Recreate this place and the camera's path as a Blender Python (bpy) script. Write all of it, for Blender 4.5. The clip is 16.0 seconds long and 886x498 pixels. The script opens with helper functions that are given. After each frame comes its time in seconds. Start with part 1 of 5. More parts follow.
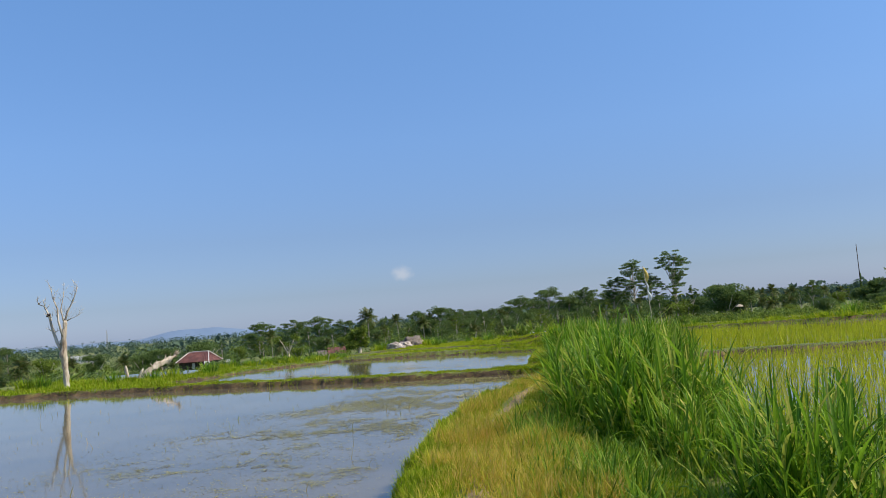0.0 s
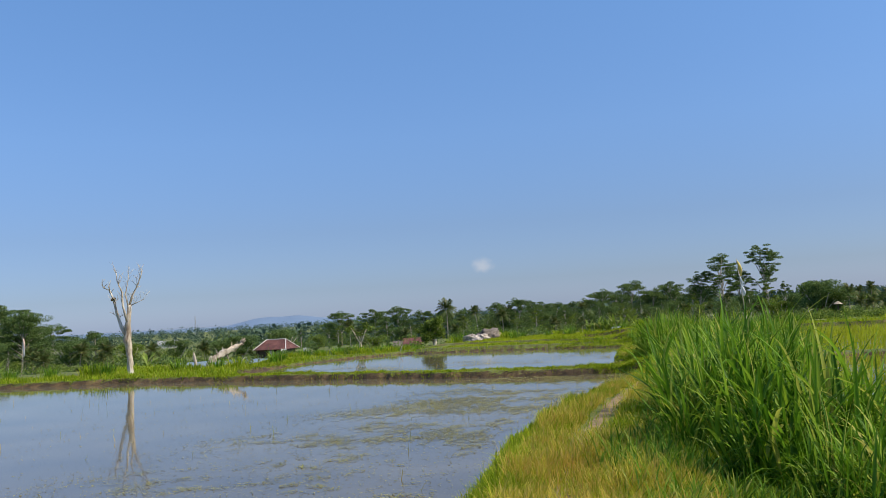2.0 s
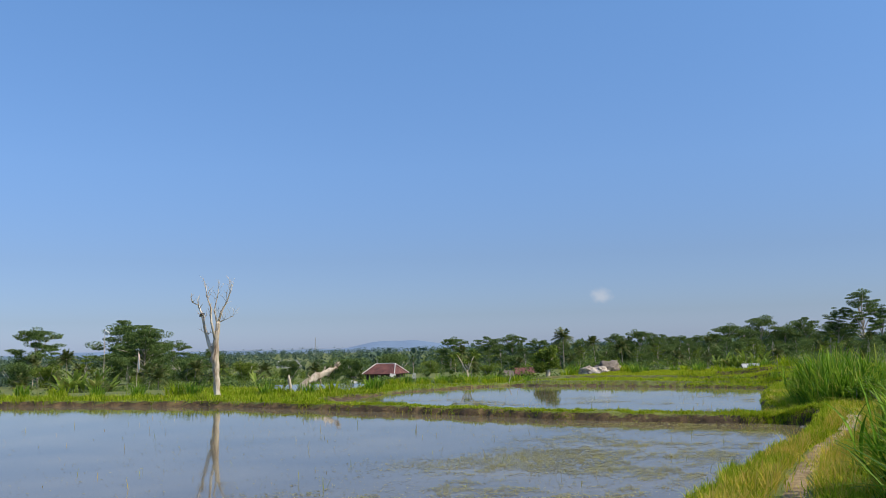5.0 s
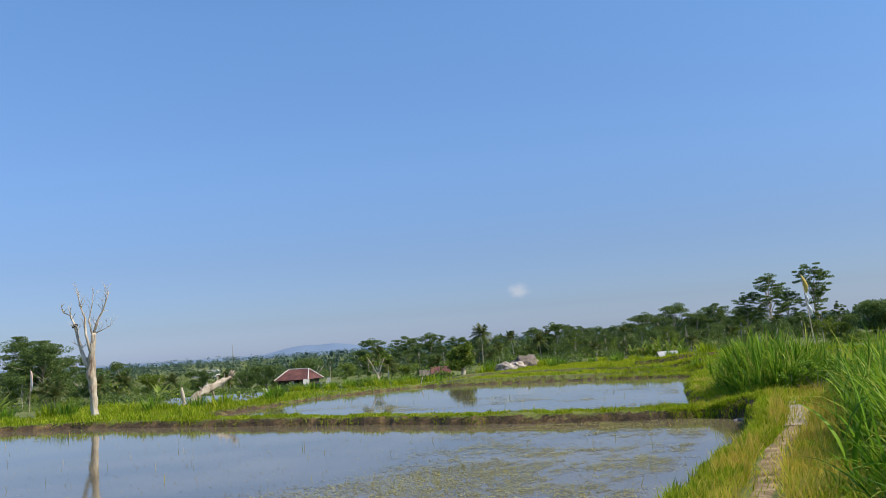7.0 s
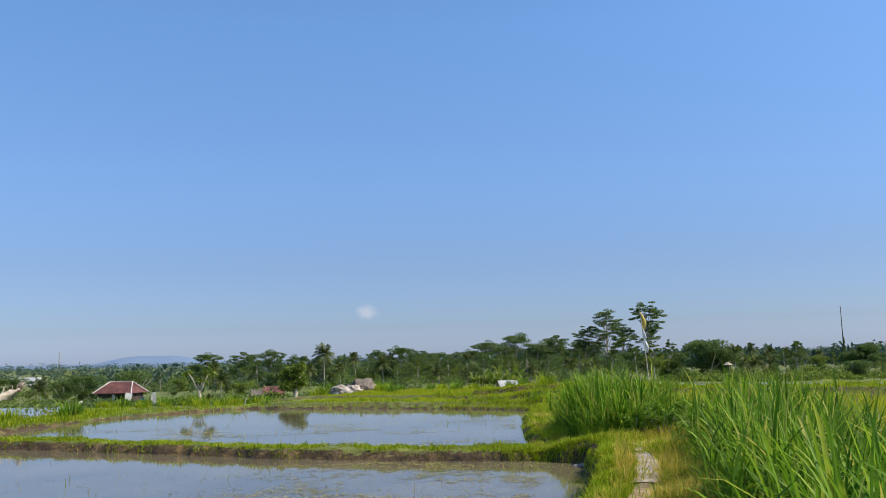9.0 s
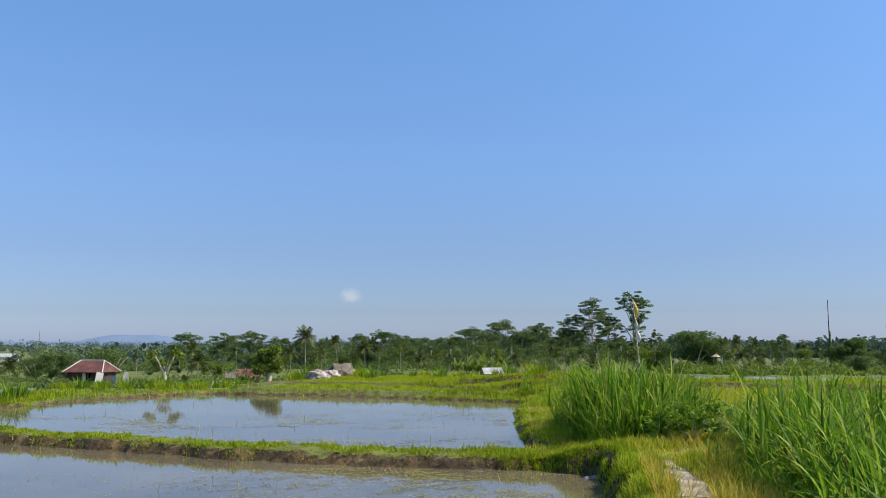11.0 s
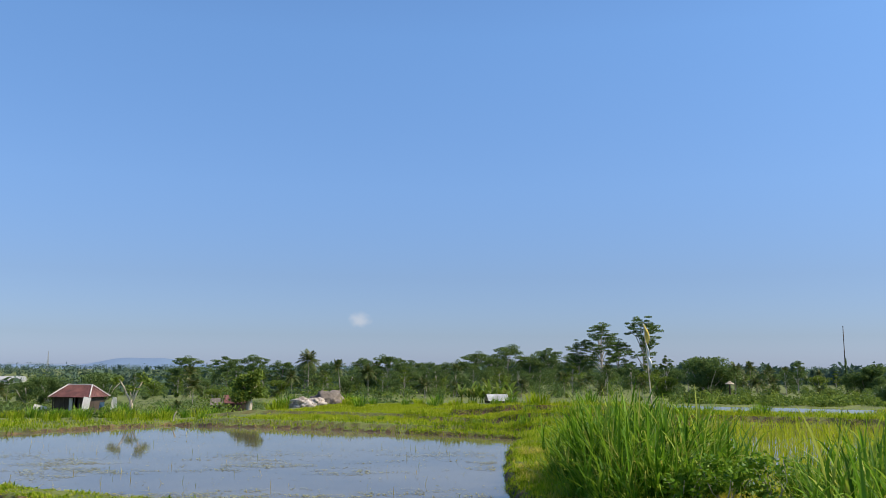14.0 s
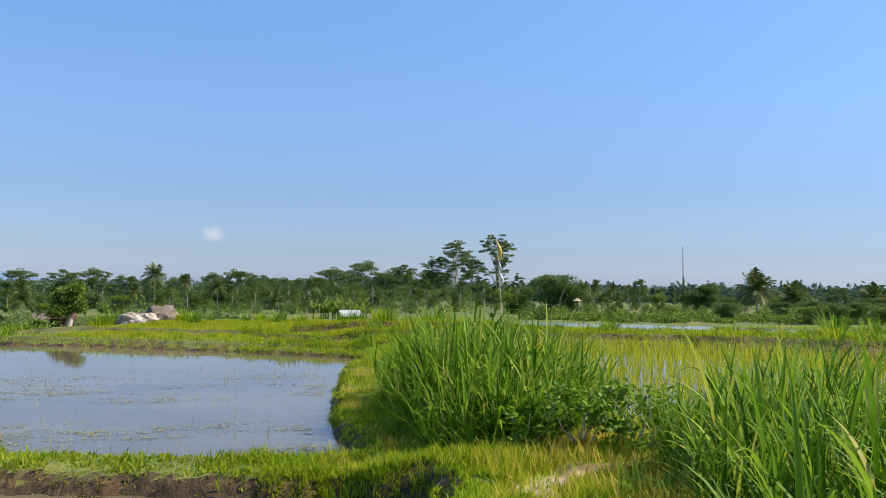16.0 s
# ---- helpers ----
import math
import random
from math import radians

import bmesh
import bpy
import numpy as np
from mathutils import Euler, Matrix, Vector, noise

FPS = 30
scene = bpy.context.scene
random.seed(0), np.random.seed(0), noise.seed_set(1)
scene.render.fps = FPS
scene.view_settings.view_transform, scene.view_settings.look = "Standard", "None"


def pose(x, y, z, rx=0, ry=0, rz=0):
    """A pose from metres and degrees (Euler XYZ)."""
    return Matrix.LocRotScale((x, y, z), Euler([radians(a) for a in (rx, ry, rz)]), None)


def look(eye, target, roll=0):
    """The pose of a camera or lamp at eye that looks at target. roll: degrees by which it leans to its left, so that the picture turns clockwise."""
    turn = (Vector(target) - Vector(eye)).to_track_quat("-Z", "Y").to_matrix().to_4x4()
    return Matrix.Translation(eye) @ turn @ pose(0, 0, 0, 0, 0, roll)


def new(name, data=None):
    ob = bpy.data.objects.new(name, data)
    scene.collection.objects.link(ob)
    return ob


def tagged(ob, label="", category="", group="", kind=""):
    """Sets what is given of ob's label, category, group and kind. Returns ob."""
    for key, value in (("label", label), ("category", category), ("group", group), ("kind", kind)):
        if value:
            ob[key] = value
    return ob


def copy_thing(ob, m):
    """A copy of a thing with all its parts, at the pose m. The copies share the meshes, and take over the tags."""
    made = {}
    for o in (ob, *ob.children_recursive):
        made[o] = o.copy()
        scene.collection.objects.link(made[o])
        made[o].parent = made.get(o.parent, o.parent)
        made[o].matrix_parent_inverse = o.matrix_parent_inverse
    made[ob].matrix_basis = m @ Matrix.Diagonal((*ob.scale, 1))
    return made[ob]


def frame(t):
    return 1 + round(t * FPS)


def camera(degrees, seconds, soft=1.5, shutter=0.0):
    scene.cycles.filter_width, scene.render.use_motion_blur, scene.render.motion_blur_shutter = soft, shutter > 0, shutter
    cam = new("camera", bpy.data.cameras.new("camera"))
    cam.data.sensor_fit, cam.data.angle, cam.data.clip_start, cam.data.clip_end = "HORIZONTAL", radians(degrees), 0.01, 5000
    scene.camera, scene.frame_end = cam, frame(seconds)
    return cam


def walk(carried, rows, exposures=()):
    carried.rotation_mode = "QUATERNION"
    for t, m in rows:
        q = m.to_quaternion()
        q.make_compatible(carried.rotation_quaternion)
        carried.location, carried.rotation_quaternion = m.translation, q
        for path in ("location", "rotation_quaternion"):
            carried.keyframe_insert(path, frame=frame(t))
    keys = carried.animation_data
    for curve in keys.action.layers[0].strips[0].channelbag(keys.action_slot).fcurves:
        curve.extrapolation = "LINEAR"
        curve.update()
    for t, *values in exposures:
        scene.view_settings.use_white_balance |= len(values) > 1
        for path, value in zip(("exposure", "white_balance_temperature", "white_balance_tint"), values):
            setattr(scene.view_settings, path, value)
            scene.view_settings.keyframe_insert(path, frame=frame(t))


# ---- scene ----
# ---- camera and walk ----
cam = camera(53.3, 16.0, soft=0.75)
PATH_ROWS = [
    (0.0, 0.000, -0.000, 1.894, -2.79, 4.39, -4.50),
    (0.5, 0.066, 0.667, 1.879, 0.28, 5.74, -5.00),
    (1.0, 0.139, 1.302, 1.868, 2.00, 5.27, -4.49),
    (1.5, 0.151, 1.929, 1.863, 2.46, 4.86, -3.96),
    (2.0, 0.167, 2.548, 1.852, 2.48, 4.22, -3.42),
    (2.5, 0.188, 3.189, 1.841, 4.24, 5.00, -3.08),
    (3.0, 0.191, 3.834, 1.838, 4.77, 5.10, -1.98),
    (3.5, 0.215, 4.494, 1.861, 3.94, 4.23, -0.90),
    (4.0, 0.154, 5.131, 1.865, 4.51, 5.15, -1.09),
    (4.5, 0.130, 5.713, 1.844, 8.21, 5.85, -1.13),
    (4.7, 0.113, 5.952, 1.831, 10.21, 6.33, -1.29),
    (6.8, 0.238, 8.589, 1.775, 6.02, 6.12, -4.45),
    (7.0, 0.278, 8.846, 1.789, 4.67, 6.07, -4.09),
    (7.5, 0.385, 9.430, 1.801, -1.71, 6.48, -3.56),
    (8.0, 0.558, 9.982, 1.806, -3.54, 6.50, -2.81),
    (8.5, 0.615, 10.585, 1.802, -4.05, 6.67, -1.76),
    (8.7, 0.636, 10.763, 1.817, -4.81, 7.10, -1.59),
    (10.8, 0.788, 13.510, 1.821, -4.62, 5.36, 0.38),
    (11.0, 0.854, 13.744, 1.830, -5.95, 6.07, 0.04),
    (11.5, 0.963, 14.311, 1.838, -7.94, 8.42, -1.44),
    (12.0, 1.152, 14.820, 1.844, -9.48, 7.29, -2.58),
    (12.5, 1.363, 15.326, 1.863, -7.74, 7.40, -1.18),
    (13.0, 1.537, 15.834, 1.863, -4.53, 7.25, 0.14),
    (13.5, 1.667, 16.350, 1.881, -4.64, 7.43, 0.42),
    (14.0, 1.827, 16.898, 1.890, -5.34, 7.65, 0.34),
    (14.5, 2.016, 17.476, 1.870, -8.81, 7.00, -0.13),
    (15.0, 2.191, 17.988, 1.823, -10.31, 4.87, -0.53),
    (15.5, 2.383, 18.479, 1.803, -12.28, 2.92, -0.26),
    (16.0, 2.593, 18.951, 1.830, -14.57, 2.36, 0.79),
]


def view_row(x, y, z, yaw, pitch, roll):
    a, b = radians(yaw), radians(pitch)
    way = Vector((-math.sin(a) * math.cos(b), math.cos(a) * math.cos(b), math.sin(b)))
    return look((x, y, z), Vector((x, y, z)) + way, roll)


walk(cam, [(r[0], view_row(*r[1:])) for r in PATH_ROWS],
     [(t, stops, kelvin, 10) for t, stops, kelvin in ((0, -0.03, 6850), (3.5, -0.12, 6850), (7, -0.02, 6850), (11, 0.07, 6900), (13, 0.02, 6900), (14.5, 0.04, 7000), (16, 0.25, 7150))])

# ---- light ----
SUN_AZIMUTH, SUN_ELEVATION = radians(103), radians(48)   # clockwise from +y
world = bpy.data.worlds.new("sky")
scene.world = world
world.use_nodes = True
wn = world.node_tree
sky = wn.nodes.new("ShaderNodeTexSky")
sky.sky_type = "NISHITA"
sky.sun_disc = False
sky.sun_elevation = SUN_ELEVATION
sky.sun_rotation = SUN_AZIMUTH
sky.altitude = 300
sky.air_density = 1.0
sky.dust_density = 0.6
sky.ozone_density = 2.0
wn.nodes["Background"].inputs["Strength"].default_value = 0.21
# the humid blue of the tropical air: a tint that wanders from horizon to zenith
way_up = wn.nodes.new("ShaderNodeTexCoord")
up_axis = wn.nodes.new("ShaderNodeSeparateXYZ")
tint = wn.nodes.new("ShaderNodeValToRGB")
e = tint.color_ramp.elements
e[0].position, e[0].color = 0.0, (0.32, 0.415, 0.76, 1)
e[1].position, e[1].color = 0.36, (0.52, 0.72, 0.93, 1)
for spot, tone in ((0.035, (0.295, 0.365, 0.585, 1)), (0.10, (0.335, 0.405, 0.585, 1)), (0.20, (0.43, 0.555, 0.75, 1))):
    e.new(spot).color = tone
air = wn.nodes.new("ShaderNodeMix")
air.data_type, air.blend_type = "RGBA", "MULTIPLY"
air.inputs["Factor"].default_value = 1.0
wn.links.new(way_up.outputs["Generated"], up_axis.inputs[0])
wn.links.new(up_axis.outputs["Z"], tint.inputs[0])
wn.links.new(sky.outputs[0], air.inputs["A"])
wn.links.new(tint.outputs[0], air.inputs["B"])
wn.links.new(air.outputs["Result"], wn.nodes["Background"].inputs["Color"])
sun = new("sun", bpy.data.lights.new("sun", "SUN"))
sun.data.energy = 5.0
sun.data.angle = radians(0.6)
sun.data.color = (1.0, 0.92, 0.76)
sun_way = Vector((math.sin(SUN_AZIMUTH) * math.cos(SUN_ELEVATION), math.cos(SUN_AZIMUTH) * math.cos(SUN_ELEVATION), math.sin(SUN_ELEVATION)))
sun.matrix_world = look((40, -20, 60), Vector((40, -20, 60)) - sun_way)


# ---- materials ----
def node(tree, kind, **values):
    n = tree.nodes.new(kind)
    for key, value in values.items():
        n.inputs[key].default_value = value
    return n


def surface(name, dark, light, scale=4.0, rough=0.85, bump=0.3, fine=30.0, third=None, metal=0.0, stretch=(1, 1, 1)):
    """A rough surface whose colour wanders between two or three tones at two scales."""
    m = bpy.data.materials.new(name)
    m.use_nodes = True
    t = m.node_tree
    p = t.nodes["Principled BSDF"]
    co = t.nodes.new("ShaderNodeTexCoord")
    mp = t.nodes.new("ShaderNodeMapping")
    mp.inputs["Scale"].default_value = stretch
    t.links.new(co.outputs["Object"], mp.inputs[0])
    big = node(t, "ShaderNodeTexNoise", Scale=scale, Detail=6.0, Roughness=0.6)
    small = node(t, "ShaderNodeTexNoise", Scale=fine, Detail=4.0, Roughness=0.6)
    for n in (big, small):
        t.links.new(mp.outputs[0], n.inputs["Vector"])
    add = t.nodes.new("ShaderNodeMath")
    add.operation = "MULTIPLY_ADD"
    add.inputs[1].default_value = 0.45
    t.links.new(small.outputs["Fac"], add.inputs[0])
    t.links.new(big.outputs["Fac"], add.inputs[2])
    ramp = t.nodes.new("ShaderNodeValToRGB")
    e = ramp.color_ramp.elements
    e[0].position, e[0].color = 0.5, (*dark, 1)
    e[1].position, e[1].color = 0.92, (*light, 1)
    if third:
        n = e.new(0.72)
        n.color = (*third, 1)
    t.links.new(add.outputs[0], ramp.inputs[0])
    t.links.new(ramp.outputs[0], p.inputs["Base Color"])
    p.inputs["Roughness"].default_value = rough
    p.inputs["Metallic"].default_value = metal
    if bump:
        b = node(t, "ShaderNodeBump", Strength=bump, Distance=0.02)
        t.links.new(add.outputs[0], b.inputs["Height"])
        t.links.new(b.outputs[0], p.inputs["Normal"])
    return m


def leafy(name, tones, through_light=0.35, rough=0.55, spec=0.3):
    """Leaves: a tone for each leaf out of a row of tones, some light passing through."""
    m = bpy.data.materials.new(name)
    m.use_nodes = True
    t = m.node_tree
    p = t.nodes["Principled BSDF"]
    geo = t.nodes.new("ShaderNodeNewGeometry")
    ramp = t.nodes.new("ShaderNodeValToRGB")
    e = ramp.color_ramp.elements
    e[0].position, e[0].color = 0.0, (*tones[0], 1)
    e[1].position, e[1].color = 1.0, (*tones[-1], 1)
    for k, tone in enumerate(tones[1:-1]):
        n = e.new((k + 1) / (len(tones) - 1))
        n.color = (*tone, 1)
    t.links.new(geo.outputs["Random Per Island"], ramp.inputs[0])
    co = t.nodes.new("ShaderNodeTexCoord")
    nz = node(t, "ShaderNodeTexNoise", Scale=0.9, Detail=3.0)
    t.links.new(co.outputs["Object"], nz.inputs["Vector"])
    mul = t.nodes.new("ShaderNodeMix")
    mul.data_type, mul.blend_type = "RGBA", "OVERLAY"
    mul.inputs["Factor"].default_value = 0.45
    t.links.new(ramp.outputs[0], mul.inputs["A"])
    t.links.new(nz.outputs["Fac"], mul.inputs["B"])
    t.links.new(mul.outputs["Result"], p.inputs["Base Color"])
    p.inputs["Roughness"].default_value = rough
    p.inputs["Specular IOR Level"].default_value = spec
    tr = t.nodes.new("ShaderNodeBsdfTranslucent")
    t.links.new(mul.outputs["Result"], tr.inputs["Color"])
    mix = node(t, "ShaderNodeMixShader", Fac=through_light)
    t.links.new(p.outputs[0], mix.inputs[1])
    t.links.new(tr.outputs[0], mix.inputs[2])
    t.links.new(mix.outputs[0], t.nodes["Material Output"].inputs["Surface"])
    return m


def water_material():
    m = bpy.data.materials.new("muddy_water")
    m.use_nodes = True
    t = m.node_tree
    p = t.nodes["Principled BSDF"]
    co = t.nodes.new("ShaderNodeTexCoord")
    silt = node(t, "ShaderNodeTexNoise", Scale=0.35, Detail=5.0, Roughness=0.6)
    t.links.new(co.outputs["Object"], silt.inputs["Vector"])
    ramp = t.nodes.new("ShaderNodeValToRGB")
    ramp.color_ramp.elements[0].position, ramp.color_ramp.elements[0].color = 0.35, (0.110, 0.094, 0.062, 1)
    ramp.color_ramp.elements[1].position, ramp.color_ramp.elements[1].color = 0.7, (0.195, 0.163, 0.100, 1)
    t.links.new(silt.outputs["Fac"], ramp.inputs[0])
    t.links.new(ramp.outputs[0], p.inputs["Base Color"])
    p.inputs["Roughness"].default_value = 0.05
    p.inputs["IOR"].default_value = 1.33
    mp = t.nodes.new("ShaderNodeMapping")
    mp.inputs["Scale"].default_value = (1.0, 0.6, 1.0)
    t.links.new(co.outputs["Object"], mp.inputs[0])
    wave = node(t, "ShaderNodeTexNoise", Scale=3.0, Detail=3.0, Roughness=0.5)
    t.links.new(mp.outputs[0], wave.inputs["Vector"])
    b = node(t, "ShaderNodeBump", Strength=0.05, Distance=0.02)
    t.links.new(wave.outputs["Fac"], b.inputs["Height"])
    t.links.new(b.outputs[0], p.inputs["Normal"])
    return m


def ground_material():
    """Mud on the steep sides, thatch of old grass on what lies flat."""
    m = surface("earth", (0.022, 0.014, 0.006), (0.20, 0.125, 0.05), 2.4, 0.85, 1.0, 15.0, third=(0.065, 0.038, 0.015))
    t = m.node_tree
    p = t.nodes["Principled BSDF"]
    mud = p.inputs["Base Color"].links[0].from_socket
    p.inputs["Normal"].links[0].from_node.inputs["Distance"].default_value = 0.06
    co = t.nodes.new("ShaderNodeTexCoord")
    nz = node(t, "ShaderNodeTexNoise", Scale=0.5, Detail=8.0, Roughness=0.65)
    t.links.new(co.outputs["Object"], nz.inputs["Vector"])
    ramp = t.nodes.new("ShaderNodeValToRGB")
    e = ramp.color_ramp.elements
    e[0].position, e[0].color = 0.3, (0.065, 0.085, 0.018, 1)
    e[1].position, e[1].color = 0.7, (0.20, 0.225, 0.04, 1)
    t.links.new(nz.outputs["Fac"], ramp.inputs[0])
    geo = t.nodes.new("ShaderNodeNewGeometry")
    sep = t.nodes.new("ShaderNodeSeparateXYZ")
    t.links.new(geo.outputs["True Normal"], sep.inputs[0])
    flat = t.nodes.new("ShaderNodeMapRange")
    flat.inputs["From Min"].default_value, flat.inputs["From Max"].default_value = 0.80, 0.97
    t.links.new(sep.outputs["Z"], flat.inputs["Value"])
    mix = t.nodes.new("ShaderNodeMix")
    mix.data_type = "RGBA"
    t.links.new(flat.outputs[0], mix.inputs["Factor"])
    t.links.new(mud, mix.inputs["A"])
    t.links.new(ramp.outputs[0], mix.inputs["B"])
    t.links.new(mix.outputs["Result"], p.inputs["Base Color"])
    return m


EARTH = ground_material()
TRACK = surface("trodden_earth", (0.15, 0.10, 0.05), (0.50, 0.38, 0.21), 5.0, 0.95, 0.8, 40.0, third=(0.25, 0.175, 0.085))
WATER = water_material()
TALL_GRASS = leafy("tall_grass", [(0.055, 0.135, 0.006), (0.095, 0.21, 0.014), (0.14, 0.28, 0.018), (0.20, 0.355, 0.024), (0.29, 0.43, 0.034), (0.50, 0.47, 0.10)], 0.44, 0.5, 0.2)
BANK_GRASS = leafy("bank_grass", [(0.13, 0.22, 0.008), (0.23, 0.34, 0.012), (0.32, 0.42, 0.018), (0.40, 0.46, 0.03), (0.50, 0.47, 0.07)], 0.52, 0.65, 0.1)
DRY_GRASS = leafy("dry_grass", [(0.30, 0.36, 0.02), (0.44, 0.44, 0.04), (0.60, 0.48, 0.07), (0.62, 0.43, 0.09), (0.68, 0.54, 0.14)], 0.46, 0.7, 0.15)
SHRUB = leafy("shrub_leaves", [(0.075, 0.17, 0.012), (0.12, 0.24, 0.016), (0.18, 0.31, 0.02), (0.26, 0.37, 0.03)], 0.4, 0.5, 0.25)
BANANA = leafy("banana_leaves", [(0.13, 0.21, 0.03), (0.20, 0.29, 0.04), (0.30, 0.36, 0.07), (0.36, 0.33, 0.12)], 0.4, 0.45, 0.3)
RICE = leafy("rice_leaves", [(0.30, 0.38, 0.015), (0.40, 0.46, 0.02), (0.50, 0.53, 0.035), (0.56, 0.55, 0.05)], 0.5, 0.7, 0.1)
WEED = leafy("floating_weed", [(0.20, 0.22, 0.06), (0.32, 0.31, 0.09), (0.42, 0.39, 0.13), (0.26, 0.22, 0.09)], 0.1)
# leaf tones greyed and lightened, painting in haze over the tree row
CROWN = leafy("tree_leaves", [(0.075, 0.128, 0.042), (0.105, 0.165, 0.048), (0.14, 0.208, 0.058), (0.185, 0.255, 0.072)], 0.40, 0.6, 0.15)
CROWN_LIGHT = leafy("light_leaves", [(0.075, 0.125, 0.02), (0.13, 0.19, 0.03), (0.19, 0.26, 0.04), (0.26, 0.32, 0.055)], 0.38, 0.6, 0.15)
PALM = leafy("palm_leaves", [(0.040, 0.075, 0.020), (0.075, 0.12, 0.028), (0.12, 0.165, 0.04), (0.24, 0.19, 0.08)], 0.34, 0.5, 0.25)
# far leaves: greens shifted to blue and lightened to paint in the haze
FAR_WOOD = leafy("hazed_wood_leaves", [(0.07, 0.115, 0.085), (0.09, 0.14, 0.10), (0.115, 0.165, 0.11)], 0.3, 0.85, 0.03)
BARK = surface("grey_bark", (0.22, 0.18, 0.14), (0.58, 0.52, 0.44), 2.0, 0.85, 0.5, 14.0, stretch=(1, 1, 0.25))
PALE_BARK = surface("bleached_wood", (0.13, 0.075, 0.042), (0.72, 0.65, 0.54), 2.4, 0.8, 0.9, 14.0, third=(0.52, 0.43, 0.32), stretch=(1, 1, 0.3))
RUST = surface("rusty_roof", (0.055, 0.022, 0.018), (0.21, 0.085, 0.062), 1.5, 0.7, 0.3, 9.0, third=(0.125, 0.042, 0.034))
TIN = surface("pale_tin", (0.24, 0.24, 0.235), (0.55, 0.55, 0.54), 1.2, 0.5, 0.2, 8.0)
PLANK = surface("dark_planks", (0.022, 0.015, 0.011), (0.085, 0.06, 0.045), 2.0, 0.85, 0.4, 16.0, stretch=(1, 1, 0.2))
PALE_BOARD = surface("pale_board", (0.46, 0.43, 0.38), (0.74, 0.71, 0.66), 1.4, 0.8, 0.2, 10.0)
STONE_WHITE = surface("white_stone", (0.14, 0.10, 0.08), (0.62, 0.54, 0.47), 3.2, 0.85, 1.0, 14.0)
STONE_GREY = surface("grey_stone", (0.07, 0.058, 0.048), (0.26, 0.21, 0.175), 2.2, 0.9, 0.8, 14.0)
CONCRETE = surface("worn_concrete", (0.26, 0.20, 0.14), (0.56, 0.46, 0.34), 3.0, 0.9, 0.5, 24.0)
CLOTH_WHITE = surface("white_cloth", (0.62, 0.62, 0.62), (0.82, 0.82, 0.82), 2.0, 0.8, 0.1, 8.0)
CLOTH_YELLOW = surface("yellow_cloth", (0.55, 0.36, 0.06), (0.80, 0.60, 0.16), 2.0, 0.8, 0.1, 8.0)
CLOTH_PINK = surface("faded_cloth", (0.52, 0.30, 0.24), (0.72, 0.52, 0.44), 2.0, 0.8, 0.1, 8.0)
BLUE_TARP = surface("blue_tarpaulin", (0.03, 0.08, 0.14), (0.05, 0.14, 0.22), 2.0, 0.6, 0.2, 8.0)
# hill woods: the blue of distant haze is put into the base colour
HILL = surface("hazed_hill_woods", (0.135, 0.205, 0.31), (0.165, 0.24, 0.35), 0.004, 1.0, 0.0, 0.03)


# ---- mesh helpers ----
def mesh_np(name, verts, faces, material, smooth=False):
    """A mesh from arrays: verts n x 3, faces m x 3 or m x 4."""
    me = bpy.data.meshes.new(name)
    verts, faces = np.asarray(verts, np.float32), np.asarray(faces, np.int32)
    k = faces.shape[1]
    me.vertices.add(len(verts))
    me.vertices.foreach_set("co", verts.ravel())
    me.loops.add(faces.size)
    me.loops.foreach_set("vertex_index", faces.ravel())
    me.polygons.add(len(faces))
    me.polygons.foreach_set("loop_start", np.arange(0, faces.size, k, dtype=np.int32))
    if smooth:
        me.polygons.foreach_set("use_smooth", np.ones(len(faces), bool))
    me.update(calc_edges=True)
    me.materials.append(material)
    return me


def bm_mesh(name, bm, material, smooth=False):
    me = bpy.data.meshes.new(name)
    bm.normal_update()
    bm.to_mesh(me)
    bm.free()
    me.materials.append(material)
    if smooth:
        for p in me.polygons:
            p.use_smooth = True
    return me


def part(name, me, parent, label=""):
    ob = new(name, me)
    ob.parent = parent
    return tagged(ob, label)


def thing(name, label, category, m=None, group="", kind=""):
    ob = new(name)
    if m is not None:
        ob.matrix_basis = m
    return tagged(ob, label, category, group, kind)


def tube(bm, points, radii, sides=8, close=True):
    """A tapered round limb along points."""
    rings, pts = [], [Vector(p) for p in points]
    side = None
    for i, p in enumerate(pts):
        way = (pts[min(i + 1, len(pts) - 1)] - pts[max(i - 1, 0)]).normalized()
        if side is None:
            side = way.orthogonal().normalized()
        side = (side - way * side.dot(way)).normalized()
        other = way.cross(side)
        rings.append([bm.verts.new(p + radii[i] * (math.cos(a) * side + math.sin(a) * other)) for a in (2 * math.pi * k / sides for k in range(sides))])
    for a, b in zip(rings, rings[1:]):
        for k in range(sides):
            bm.faces.new((a[k], a[(k + 1) % sides], b[(k + 1) % sides], b[k]))
    if close:
        bm.faces.new(reversed(rings[0]))
        bm.faces.new(rings[-1])


def box(bm, m, sx, sy, sz):
    """A box with a small chamfer, its base centre at m."""
    r = bmesh.ops.create_cube(bm, size=1.0, matrix=m @ Matrix.Translation((0, 0, sz / 2)) @ Matrix.Diagonal((sx, sy, sz, 1)))
    edges = {e for v in r["verts"] for e in v.link_edges}
    bmesh.ops.bevel(bm, geom=list(edges), offset=0.08 * min(sx, sy, sz), segments=1, affect="EDGES")


def smooth01(v):
    v = np.clip(v, 0, 1)
    return v * v * (3 - 2 * v)


